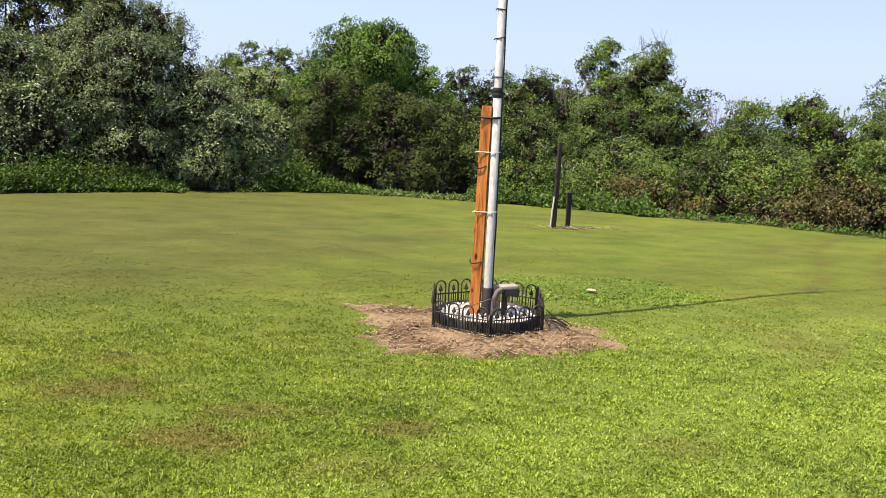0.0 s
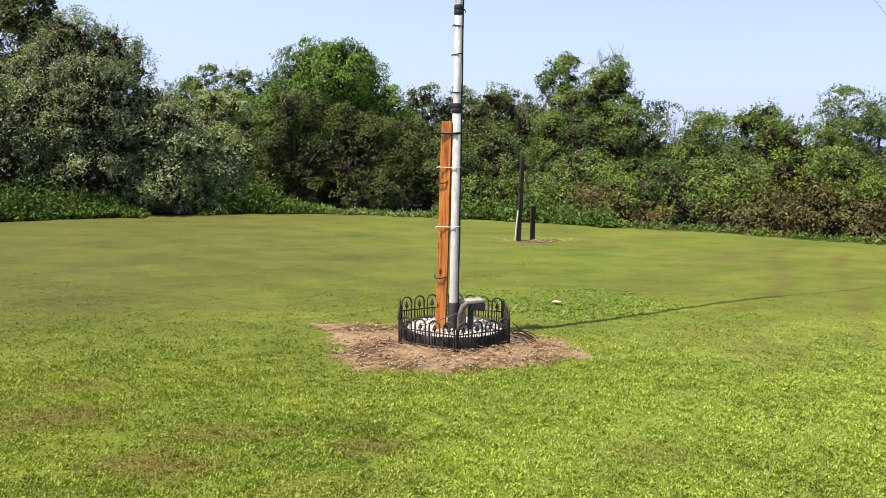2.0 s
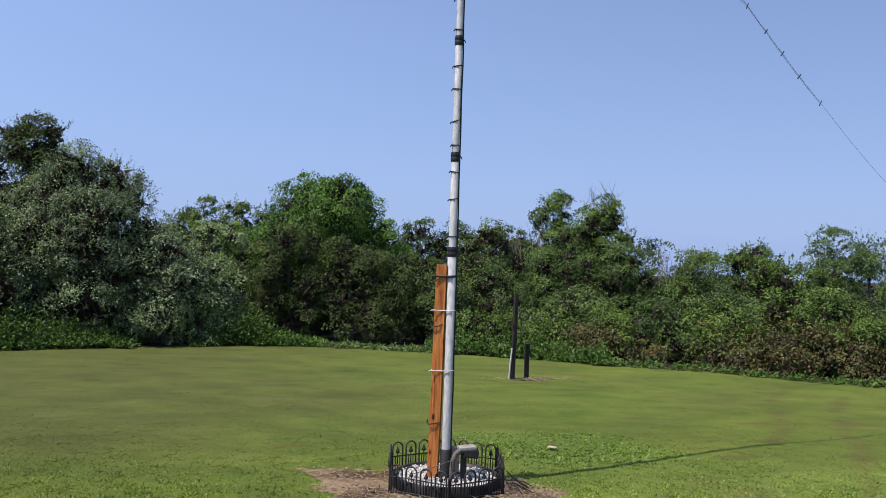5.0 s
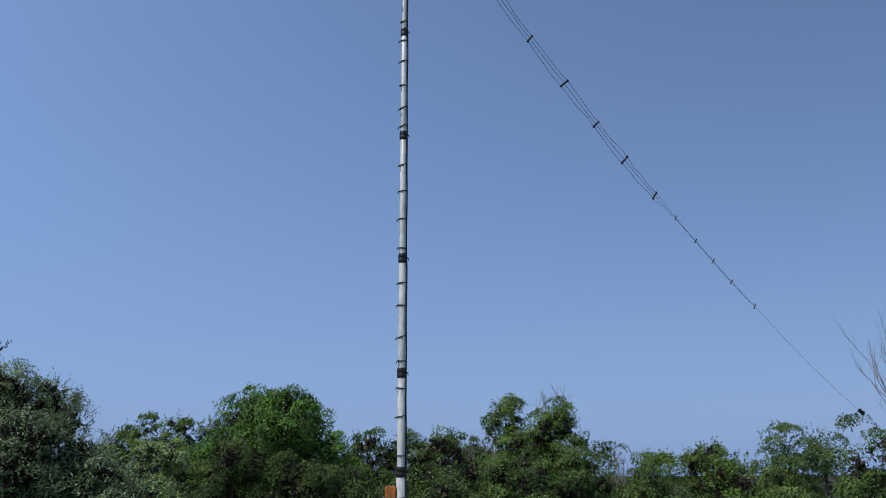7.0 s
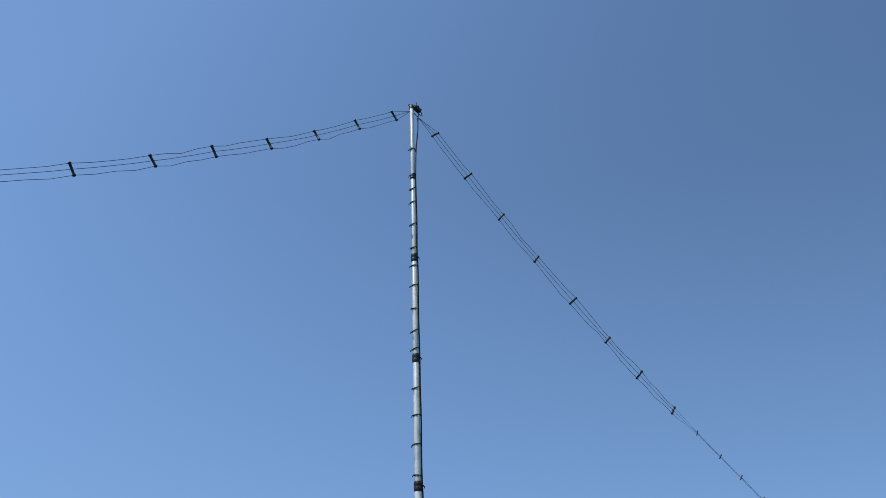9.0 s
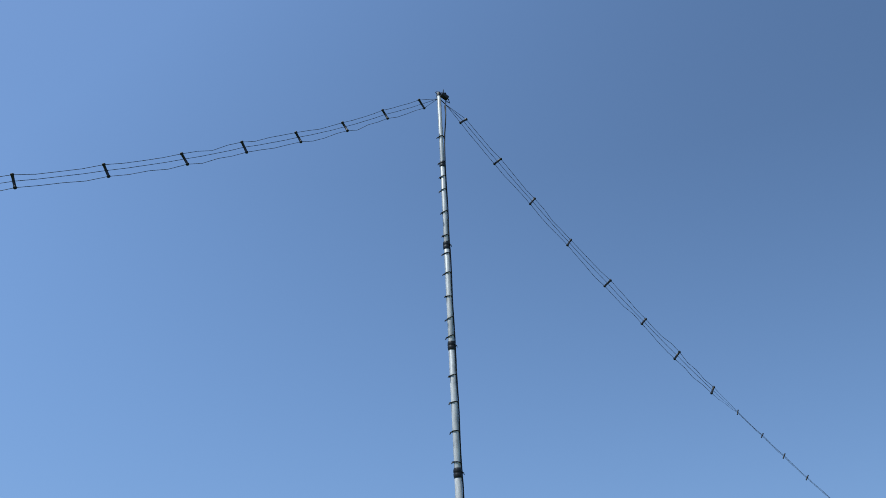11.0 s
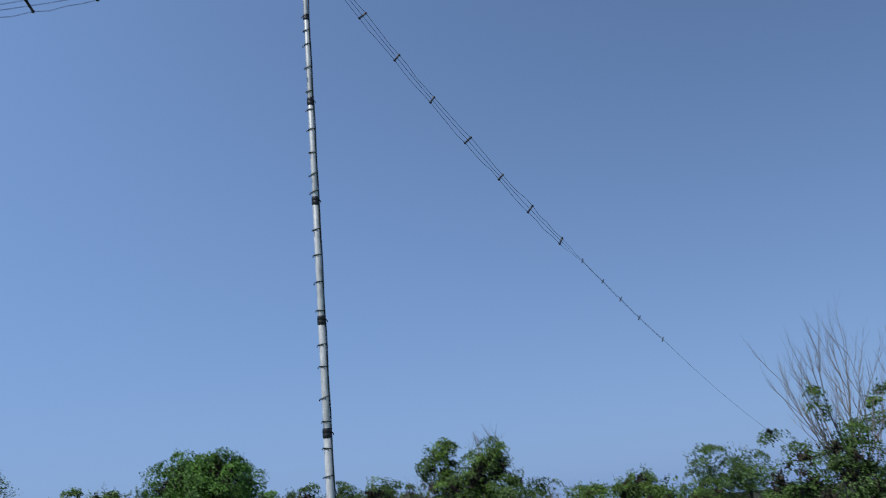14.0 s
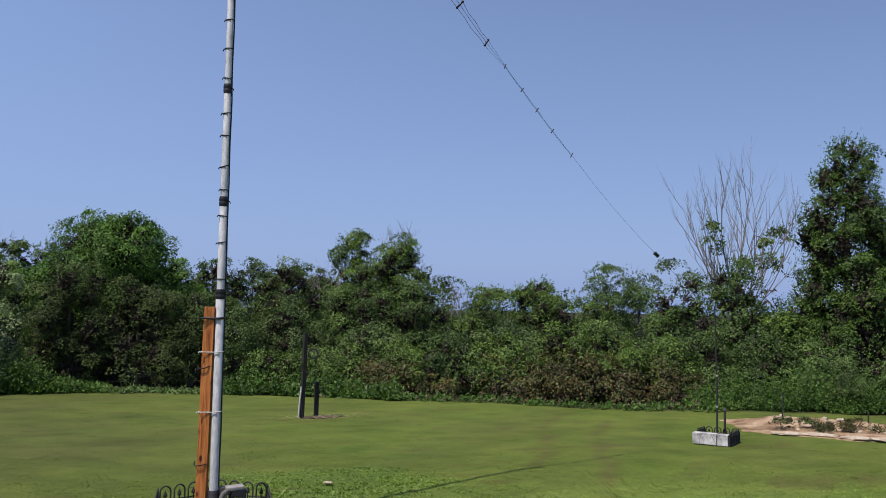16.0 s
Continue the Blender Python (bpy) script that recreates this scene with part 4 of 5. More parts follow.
rock("flat_stone", 1.70, 9.60, 0.024, 0.055, 0.04, 0.012, M_STONE, "small pale flat stone lying in the clover", 2)

# straw, twigs and clods on the bare soil
rng = np.random.default_rng(21)
n = 4000
x, y = rng.uniform(-1.0, 1.7, n), rng.uniform(6.7, 9.0, n)
k = (soil_reach(x, y) < 1.05) & (np.hypot(x - HX, y - HY) > 0.5)
x, y = x[k], y[k]
a = rng.uniform(0, 2 * np.pi, len(x))
d = np.stack([np.cos(a), np.sin(a), rng.normal(0, 0.08, len(x))], 1)
v, f = leaf_arrays(np.stack([x, y, np.full(len(x), 0.022)], 1), unit(d), np.tile([0.05, 0.02, 1.0], (len(x), 1)), rng.uniform(0.03, 0.11, len(x)), rng.uniform(0.004, 0.011, len(x)))
x2, y2 = rng.normal(2.5, 0.38, 160), rng.normal(15.15, 0.16, 160)
a = rng.uniform(0, 2 * np.pi, 160)
v2, f2 = leaf_arrays(np.stack([x2, y2, np.full(160, 0.024)], 1), np.stack([np.cos(a), np.sin(a), 0 * a], 1), np.tile([0.05, 0.02, 1.0], (160, 1)), rng.uniform(0.04, 0.16, 160), rng.uniform(0.008, 0.02, 160))
tagged(fast_mesh("straw_litter", v2, f2, M_STRAW), "dry straw strewn round the two dark posts", "straw", kind="stuff")
tagged(fast_mesh("straw_litter", v, f, M_STRAW), "dry straw and grass clippings strewn on the bare soil", "straw", kind="stuff")

n = 420
x, y = rng.uniform(-1.0, 1.7, n), rng.uniform(6.7, 9.0, n)
k = (soil_reach(x, y) < 0.98) & (np.hypot(x - HX, y - HY) > 0.52)
x, y = x[k], y[k]
ball = bmesh.new()
bmesh.ops.create_icosphere(ball, subdivisions=1, radius=1)
bv, bf = np.array([v.co[:] for v in ball.verts]), np.array([[v.index for v in f.verts] for f in ball.faces])
ball.free()
vs = [(bv * (1 + 0.25 * rng.normal(size=(len(bv), 1)))) * rng.uniform(0.005, 0.018) * [1, 1, 0.6] + [a, b, 0.018] for a, b in zip(x, y)]
fs = [bf + i * len(bv) for i in range(len(x))]
tagged(fast_mesh("soil_clods", np.concatenate(vs), np.concatenate(fs), M_SOIL), "small brown clods scattered on the bare soil", "soil", kind="stuff")


# ---- trees and shrubs ----
def on_shell(rng, lobes, count, lo, hi):
    """Points on the outer skin of the lobes, none buried in a neighbour, with the way outward."""
    area = lobes[:, 3] * lobes[:, 5]
    n = count * 4 + 60
    w = rng.choice(len(lobes), n, p=area / area.sum())
    d = unit(rng.normal(size=(n, 3)) + [0, -0.42, 0.30])
    p = lobes[w, :3] + d * lobes[w, 3:] * rng.uniform(lo, hi, n)[:, None]
    depth = np.full(n, 9.0)
    for k, q in enumerate(lobes):
        r = np.linalg.norm((p - q[:3]) / q[3:], axis=1)
        depth = np.where(w == k, depth, np.minimum(depth, r))
    order = np.argsort(depth < 0.86, kind="stable")[:count]
    return p[order], d[order]


def crown_leaves(rng, lobes, leaves, leaf, twig, per=12, up=0.5, droop=0.0, flat=0.0, slim=0.5, tuft=0.72, knit=0.30):
    """Leaves in domed tufts over the skin of lobes (x, y, z, rx, ry, rz), shoots that stand out of it, and a shaded inner fill."""
    lobes = np.array(lobes, float)
    size_of, in_bough = 40, 9
    b = max(int(leaves * tuft / size_of / in_bough), 2)
    bc, bd = on_shell(rng, lobes, b, 0.60, 0.95)
    spread = twig * 0.95 * rng.uniform(0.55, 1.5, b)
    j = np.repeat(np.arange(b), in_bough)
    c = len(j)
    dc = unit(unit(rng.normal(size=(c, 3))) * 1.1 + bd[j] * 0.7 + [0, 0, 0.55 - 0.5 * droop])
    pc = bc[j] + dc * (spread[j] * rng.uniform(0.6, 1.1, c))[:, None] * [1, 1, 0.62 + 0.5 * droop]
    axis = dc * 0.75 + rng.normal(size=(c, 3)) * 0.28 + [0, 0, 0.30 + 0.4 * max(up, 0)]
    axis[:, 2] *= 1 - 0.4 * flat
    axis = unit(axis)
    radius = twig * knit * 1.5 * rng.uniform(0.55, 1.45, c)
    g = np.repeat(np.arange(c), size_of)
    n = len(g)
    e1 = unit(np.cross(axis, [0.31, 0.77, 0.55]))
    e2 = np.cross(axis, e1)
    u, w = np.sqrt(rng.random(n)), rng.uniform(0, 2 * np.pi, n)
    out = e1[g] * np.cos(w)[:, None] + e2[g] * np.sin(w)[:, None]
    q1 = pc[g] + (out * u[:, None] + axis[g] * (0.55 * (1 - u ** 2) + rng.normal(0, 0.12, n))[:, None]) * radius[g][:, None]
    q1[:, 2] -= droop * 0.9 * u ** 2 * radius[g]
    d1 = unit(out * (0.4 + u)[:, None] + rng.normal(size=(n, 3)) * 0.45 + [0, 0, -0.12 - droop])
    n1 = unit(axis[g] * 0.85 + out * 0.55 * u[:, None] + rng.normal(size=(n, 3)) * 0.30)
    s1 = leaf * rng.uniform(0.6, 1.3, n)
    v1, f1 = leaf_arrays(q1, d1, n1, s1, s1 * slim)
    # shoots
    m = max(int(leaves * (1 - tuft) / per), 3)
    p, d = on_shell(rng, lobes, m, 0.86, 1.0)
    t = unit(d * 0.8 + rng.normal(size=(m, 3)) * 0.35 + [0, 0, up - droop * 1.3])
    t[:, 2] *= 1 - flat
    t = unit(t)
    tl = twig * 0.85 * rng.uniform(0.35, 1.3, m)
    s = np.tile(np.linspace(0.05, 1.0, per), m) + rng.uniform(-0.03, 0.03, m * per)
    i = np.repeat(np.arange(m), per)
    q = p[i] + t[i] * (tl[i] * s)[:, None] + rng.normal(size=(m * per, 3)) * leaf * 0.28
    q[:, 2] -= droop * s ** 2 * tl[i]
    ld = unit(t[i] * 0.8 + rng.normal(size=(m * per, 3)) * 0.6 + [0, 0, -0.1 - droop])
    ln = unit(d[i] * 0.75 + rng.normal(size=(m * per, 3)) * 0.34 + [0, 0, 0.5])
    size = leaf * rng.uniform(0.6, 1.3, m * per) * (1.1 - 0.35 * s)
    v2, f2 = leaf_arrays(q, ld, ln, size, size * slim)
    v, f = np.concatenate([v1, v2]), np.concatenate([f1, f2 + len(v1)])
    v[:, 2] = np.maximum(v[:, 2], 0.01)
    bough = rng.random(b)
    tint = np.concatenate([np.repeat(0.55 * rng.random(c) + 0.45 * bough[j], size_of * 3), np.repeat(rng.random(m), per * 3)])
    return v, f, {"tint": tint}


def shade_twigs(rng, lobes, count):
    """Dark twig slivers inside the crown, added as the shade of its gaps."""
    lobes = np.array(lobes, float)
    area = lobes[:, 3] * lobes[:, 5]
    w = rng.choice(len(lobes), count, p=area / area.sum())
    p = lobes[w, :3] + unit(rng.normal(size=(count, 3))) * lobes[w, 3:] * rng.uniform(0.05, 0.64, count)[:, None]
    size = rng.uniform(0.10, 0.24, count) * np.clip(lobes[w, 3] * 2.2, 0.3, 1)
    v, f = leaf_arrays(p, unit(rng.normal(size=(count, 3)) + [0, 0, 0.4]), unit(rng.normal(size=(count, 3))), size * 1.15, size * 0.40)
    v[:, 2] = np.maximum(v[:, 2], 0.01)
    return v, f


def dome_lobes(rng, half, deep, top, low=0.25, count=12, peak=0.0):
    """Lobes that fill a rounded crown from low to top; peak shifts the crest sideways."""
    out = []
    top, low, count = top * 1.02, low * 0.6, int(count * 1.5)
    for i in range(count):
        h = (i + 0.5) / count
        z = low + (top - low) * (0.10 + 0.80 * h)
        w = math.sqrt(max(1 - (h * 0.98) ** 2.2, 0.03))
        a = i * 2.4 + rng.uniform(-0.4, 0.4)
        k = rng.uniform(0.40, 0.84) * w
        r = half * (0.22 + 0.26 * rng.random()) * (1.05 - 0.35 * h)
        out.append((half * k * math.cos(a) + peak * h * half, deep * k * math.sin(a), min(z, top - r * 0.8), r, r * deep / half, r * rng.uniform(0.7, 0.95)))
    return out


def cone_lobes(rng, half, deep, top, low=0.3, count=16, taper=0.85):
    out = []
    count = int(count * 1.5)
    for i in range(count):
        h = (i + 0.5) / count
        w = (1 - taper * h ** 1.25)
        a = i * 2.4 + rng.uniform(-0.5, 0.5)
        k = rng.uniform(0.4, 0.88) * w
        r = half * (0.07 + 0.27 * w) * rng.uniform(0.7, 1.25)
        out.append((half * k * math.cos(a), deep * k * math.sin(a), min(low + (top - low) * (0.05 + 0.95 * h), top - r * 0.9), r, r * deep / half, r * 1.1))
    return out


def limb_runs(rng, lobes, top, r, spread=1.0):
    """Trunk and limbs that reach into the lobes, each a bent tapering bar."""
    trunk = [(0, 0, -0.05), (0.04 * spread, 0.02, top * 0.25), (-0.03 * spread, 0.0, top * 0.5), (0.02 * spread, 0.02, top * 0.8)]
    runs = []
    for q in lobes[::2]:
        z0 = min(q[2] * 0.55, top * 0.6)
        mid = Vector((q[0] * 0.45, q[1] * 0.45, (z0 + q[2]) * 0.5 + 0.05))
        end = Vector(q[:3]) + Vector((q[3] * 0.4 * rng.uniform(-1, 1), 0, q[5] * 0.5))
        runs.append(([(0, 0, z0), mid, end], [r * 0.5, r * 0.32, r * 0.08]))
    return (trunk, [r * 1.2, r, r * 0.75, r * 0.25]), runs


def build_tree(name, x, y, lobes, mat, leaves, leaf, twig, label, category, group="", seed=0, bark=None, trunk=0.06, inner=0.25, **kw):
    if y > 20.5 or leaves > 40000:
        leaf, leaves, twig = leaf * 0.84, int(leaves * 1.3), twig * 0.92
    rng = np.random.default_rng(seed)
    tree = empty(name, x, y, 0, label, category, group)
    top = max(q[2] + q[5] for q in lobes)
    main, limbs = limb_runs(random.Random(seed), lobes, top, trunk)
    tubes("trunk", [main], bark or M_BARK, tree, 8)
    for run in limbs[:6]:
        tubes("limb", [run], bark or M_BARK, tree, 5)
    v, f, tint = crown_leaves(rng, lobes, leaves, leaf, twig, **kw)
    fast_mesh("crown", v, f, mat, tree, tint)
    # dark fill added so gaps between boughs read as shade
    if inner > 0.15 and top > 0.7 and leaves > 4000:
        v, f = shade_twigs(rng, lobes, int(leaves * (0.14 + 0.26 * inner)))
        fast_mesh("core", v, f, M_SHADE_TWIG, tree, None, "dark twig fill standing for shade inside the crown")
    return tree


def R(seed):
    return random.Random(seed)


# silvery shrubs at the open end of the lawn
build_tree("olive_shrub", -7.2, 20.2, dome_lobes(R(1), 2.0, 1.5, 4.30, 0.1, 26, 0.25), L_OLIVE, 72000, 0.062, 0.36, "large dense silvery-leaved shrub at the lawn edge", "shrub", "silvery shrubs", 1, trunk=0.09, per=14, tuft=0.5, up=0.85, inner=0.45)
build_tree("olive_shrub", -5.0, 19.9, dome_lobes(R(2), 1.30, 1.1, 2.35, 0.15, 14), L_OLIVE, 24000, 0.066, 0.36, "spreading silvery-leaved shrub with pale flickering leaves", "shrub", "silvery shrubs", 2, per=14, tuft=0.5, up=0.85)
build_tree("olive_shrub", -3.95, 20.3, dome_lobes(R(3), 0.85, 0.7, 1.8, 0.1, 11), L_PALE, 12000, 0.062, 0.34, "small silvery shrub with almost white leaf backs", "shrub", "silvery shrubs", 3, per=14, tuft=0.5, up=0.85)
build_tree("olive_shrub", -4.7, 19.6, dome_lobes(R(13), 0.8, 0.6, 1.25, 0.05, 10), L_PALE, 9000, 0.060, 0.32, "low silvery shrub spilling onto the lawn", "shrub", "silvery shrubs", 13, per=14, tuft=0.5, up=0.85)
build_tree("olive_shrub", -8.6, 18.9, dome_lobes(R(4), 1.5, 1.0, 3.0, 0.2, 14), L_OLIVE, 25000, 0.068, 0.38, "dense silvery shrub hanging over bright weeds", "shrub", "silvery shrubs", 4, per=14, tuft=0.5, up=0.85)
build_tree("olive_shrub", -10.9, 20.4, dome_lobes(R(5), 1.75, 1.3, 5.0, 0.2, 18), L_OLIVE, 34000, 0.075, 0.42, "tall silvery shrub with loose top", "shrub", "silvery shrubs", 5, per=14, tuft=0.5, up=0.85)
build_tree("cedar_tree", -8.65, 22.2, dome_lobes(R(6), 1.5, 1.0, 5.35, 0.6, 24), L_CEDAR, 34000, 0.075, 0.34, "dark green cedar rising behind the silvery shrubs", "tree", "cedars", 6, per=10, inner=0.5, up=0.7)
build_tree("tree", -11.2, 22.6, dome_lobes(R(7), 1.5, 1.2, 5.6, 1.4, 10), L_GREYGREEN, 7000, 0.08, 0.5, "thin grey-green tree with a loose crown", "tree", "background trees", 7, inner=0.1)
build_tree("cedar_tree", -10.6, 22.6, dome_lobes(R(8), 1.5, 1.0, 5.6, 0.6, 20), L_CEDAR, 22000, 0.075, 0.34, "dark green tree crowded behind the silvery shrubs", "tree", "cedars", 8, per=10, inner=0.5, up=0.7)

# behind and beside the cedars
for i, (x, y, half, top) in enumerate(((-6.3, 26.8, 1.0, 3.3), (-5.5, 27.2, 1.0, 3.65), (-4.6, 27.0, 1.0, 3.70), (-3.8, 27.4, 1.05, 3.55), (-5.0, 26.4, 1.2, 3.1))):
    build_tree("tree", x, y, cone_lobes(R(30 + i), half, 0.8, top, 0.4, 18, 0.72), L_GREEN, 13000, 0.080, 0.28, "mid-green broadleaf tree with a pointed crown", "tree", "background trees", 30 + i)
build_tree("tree", -4.35, 22.6, cone_lobes(R(36), 1.05, 0.7, 2.8, 0.3, 15, 0.5), L_PALE, 14000, 0.070, 0.36, "pale grey-green young tree with feathery twigs", "tree", "background trees", 36, per=14)
build_tree("vine_covered_tree", -1.75, 23.9, dome_lobes(R(40), 2.25, 1.5, 4.18, 0.8, 32), L_VINE, 72000, 0.080, 0.30, "rounded tree smothered in bright green hanging vines", "tree", "", 40, trunk=0.10, droop=0.6, up=0.1, per=12, knit=0.40)
build_tree("vine_covered_tree", 0.02, 23.3, dome_lobes(R(41), 0.72, 0.6, 3.15, 0.5, 9), L_VINE, 7000, 0.080, 0.28, "smaller lobe of vine-covered tree with bright leaves", "tree", "", 41, droop=0.5, up=0.05)
build_tree("cedar_tree", -2.35, 21.5, cone_lobes(R(42), 1.15, 0.9, 2.62, 0.12, 16, 0.5), L_CEDAR, 17000, 0.080, 0.34, "broad dark cedar with brownish drooping sprays", "tree", "cedars", 42, per=10, inner=0.5, flat=0.5, droop=0.2, slim=0.35)
build_tree("cedar_tree", -0.85, 21.7, cone_lobes(R(43), 1.10, 0.9, 2.35, 0.1, 16, 0.45), L_CEDAR, 17000, 0.080, 0.34, "broad dark green cedar reaching down to the grass", "tree", "cedars", 43, per=10, inner=0.5, flat=0.5, droop=0.2, slim=0.35)
build_tree("cedar_tree", 0.35, 21.5, cone_lobes(R(44), 0.80, 0.75, 2.15, 0.1, 13, 0.5), L_CEDAR, 12000, 0.080, 0.32, "dark cedar with ragged side at the end of the group", "tree", "cedars", 44, per=10, inner=0.5, flat=0.5, droop=0.2, slim=0.35)

# middle stretch behind the two dark posts
for i, (x, y, half, top, mat) in enumerate(((1.0, 27.5, 0.9, 3.25, L_DARK), (2.2, 28.0, 0.95, 3.35, L_DARK), (3.4, 28.2, 0.9, 3.2, L_DARK), (4.5, 28.6, 0.8, 3.1, L_DARK))):
    build_tree("tree", x, y, dome_lobes(R(50 + i), half * 1.35, 1.0, top, 0.5, 22), mat, 17000, 0.075, 0.26, "dark green tree in the wood behind the brush", "tree", "background trees", 50 + i)
build_tree("shrub", 2.95, 24.3, dome_lobes(R(55), 1.2, 1.0, 3.05, 0.3, 14), L_GREYGREEN, 14000, 0.070, 0.40, "tall grey-green shrub with dry grey twigs on top", "shrub", "brush shrubs", 55, per=14)
build_tree("olive_shrub", 1.35, 21.4, dome_lobes(R(56), 0.80, 0.7, 1.75, 0.1, 11), L_GREYGREEN, 10000, 0.066, 0.34, "grey-green shrub with upswept silvery twigs", "shrub", "brush shrubs", 56, per=14)
build_tree("olive_shrub", 2.65, 21.6, dome_lobes(R(57), 0.95, 0.8, 1.95, 0.1, 12), L_GREYGREEN, 12000, 0.066, 0.36, "grey-green shrub, dense and rounded", "shrub", "brush shrubs", 57, per=14)
build_tree("tree", 5.4, 28.0, dome_lobes(R(60), 1.0, 0.8, 4.38, 0.5, 20), L_GREEN, 17000, 0.090, 0.34, "tall green tree with a blocky leafy top", "tree", "background trees", 60)
build_tree("tree", 6.7, 27.0, dome_lobes(R(61), 1.55, 1.0, 4.1, 0.5, 20), L_GREEN, 19000, 0.085, 0.36, "spreading mid-green tree above the brush", "tree", "background trees", 61)
build_tree("tree", 6.1, 26.6, dome_lobes(R(161), 1.6, 1.0, 3.7, 0.3, 22), L_GREEN, 20000, 0.080, 0.34, "mid-green tree filling the gap between taller ones", "tree", "background trees", 161)
build_tree("shrub", 4.65, 22.4, dome_lobes(R(62), 1.15, 0.9, 2.45, 0.15, 14), L_DARK, 13000, 0.074, 0.36, "dense green shrub in the thicket", "shrub", "brush shrubs", 62)
build_tree("shrub", 6.05, 22.2, dome_lobes(R(63), 1.05, 0.9, 2.55, 0.15, 14), L_DARK, 13000, 0.074, 0.36, "dark green shrub with heavy lower branches", "shrub", "brush shrubs", 63)
build_tree("sapling", 7.35, 24.0, dome_lobes(R(64), 0.45, 0.4, 2.98, 1.3, 7), L_DARK, 1900, 0.10, 0.42, "thin leaning sapling with sparse broad leaves", "tree", "", 64, trunk=0.03, inner=0.05, per=8)
build_tree("shrub", 7.55, 20.8, cone_lobes(R(65), 0.86, 0.8, 2.38, 0.1, 14, 0.5), L_GREEN, 13000, 0.072, 0.36, "pointed bright green young tree in the thicket", "shrub", "brush shrubs", 65)
build_tree("tree", 9.95, 23.2, dome_lobes(R(66), 1.05, 0.9, 2.85, 0.7, 18), L_GREEN, 16000, 0.075, 0.24, "round-headed green tree above the brush", "tree", "background trees", 66)
build_tree("shrub", 9.15, 20.3, dome_lobes(R(67), 0.98, 0.8, 2.25, 0.1, 13), L_GREEN, 13000, 0.072, 0.36, "leafy green shrub with upright shoots", "shrub", "brush shrubs", 67)
build_tree("tree", 12.55, 24.0, dome_lobes(R(68), 0.95, 0.8, 3.45, 1.3, 12), L_DARK, 10000, 0.075, 0.34, "sparse thin-leaved tree with sky showing through", "tree", "thin trees", 68, bark=M_DEADWOOD, trunk=0.05, inner=0.03)
build_tree("tree", 13.9, 24.2, dome_lobes(R(69), 1.0, 0.8, 3.15, 1.2, 12), L_DARK, 7000, 0.075, 0.34, "sparse thin-leaved tree beside another like it", "tree", "thin trees", 69, bark=M_DEADWOOD, trunk=0.05, inner=0.03)
for i, (x, y, half, top) in enumerate(((8.6, 24.5, 0.9, 2.05), (10.9, 21.5, 0.95, 2.15), (11.7, 22.5, 1.0, 2.4), (13.0, 21.0, 0.9, 2.0))):
    build_tree("shrub", x, y, dome_lobes(R(70 + i), half, 0.8, top, 0.2, 12), (L_DARK, L_GREEN)[i % 2], 9500, 0.076, 0.34, "green shrub in the thicket behind the brambles", "shrub", "brush shrubs", 70 + i)

# corner with the bare tree and the two tall maples
build_tree("shrub", 11.75, 18.4, dome_lobes(R(80), 0.9, 0.8, 2.85, 0.1, 13), L_DARK, 12000, 0.070, 0.36, "dark shrub at the foot of the bare tree", "shrub", "brush shrubs", 80)
build_tree("shrub", 12.95, 18.1, dome_lobes(R(81), 0.98, 0.8, 3.2, 0.1, 13), L_DARK, 12000, 0.070, 0.36, "dark leafy mass climbing the bare tree", "shrub", "brush shrubs", 81)
build_tree("shrub", 14.0, 17.6, dome_lobes(R(82), 0.8, 0.8, 1.9, 0.1, 11), L_GREEN, 9000, 0.070, 0.34, "green shrub between bare tree and maple", "shrub", "brush shrubs", 82)
build_tree("maple_tree", 15.55, 17.2, cone_lobes(R(83), 1.80, 1.4, 6.22, 0.3, 36, 0.84), L_MAPLE, 54000, 0.078, 0.34, "tall pointed green maple with ascending leafy branches", "tree", "tall maples", 83, trunk=0.12, tuft=0.55, up=0.95, per=11)
build_tree("maple_tree", 18.9, 17.6, cone_lobes(R(84), 2.1, 1.6, 7.6, 0.3, 36, 0.88), L_MAPLE, 44000, 0.085, 0.38, "taller loose-crowned green maple beside the first", "tree", "tall maples", 84, trunk=0.14, tuft=0.55, up=0.95, per=11)
build_tree("shrub", 17.0, 15.8, dome_lobes(R(85), 1.2, 0.9, 2.1, 0.1, 12), L_GREEN, 10000, 0.075, 0.36, "leafy green shrub under the maples", "shrub", "brush shrubs", 85)
build_tree("tree", 17.1, 17.4, cone_lobes(R(87), 1.3, 1.0, 4.6, 0.3, 18, 0.7), L_MAPLE, 20000, 0.080, 0.36, "green tree filling the space between two maples", "tree", "", 87)
build_tree("young_pine", 12.75, 14.35, cone_lobes(R(86), 0.30, 0.28, 0.92, 0.1, 8, 0.5), L_GREYGREEN, 3600, 0.075, 0.22, "young soft grey-green pine behind the sandy bed", "tree", "", 86, trunk=0.02, slim=0.15, up=0.9)


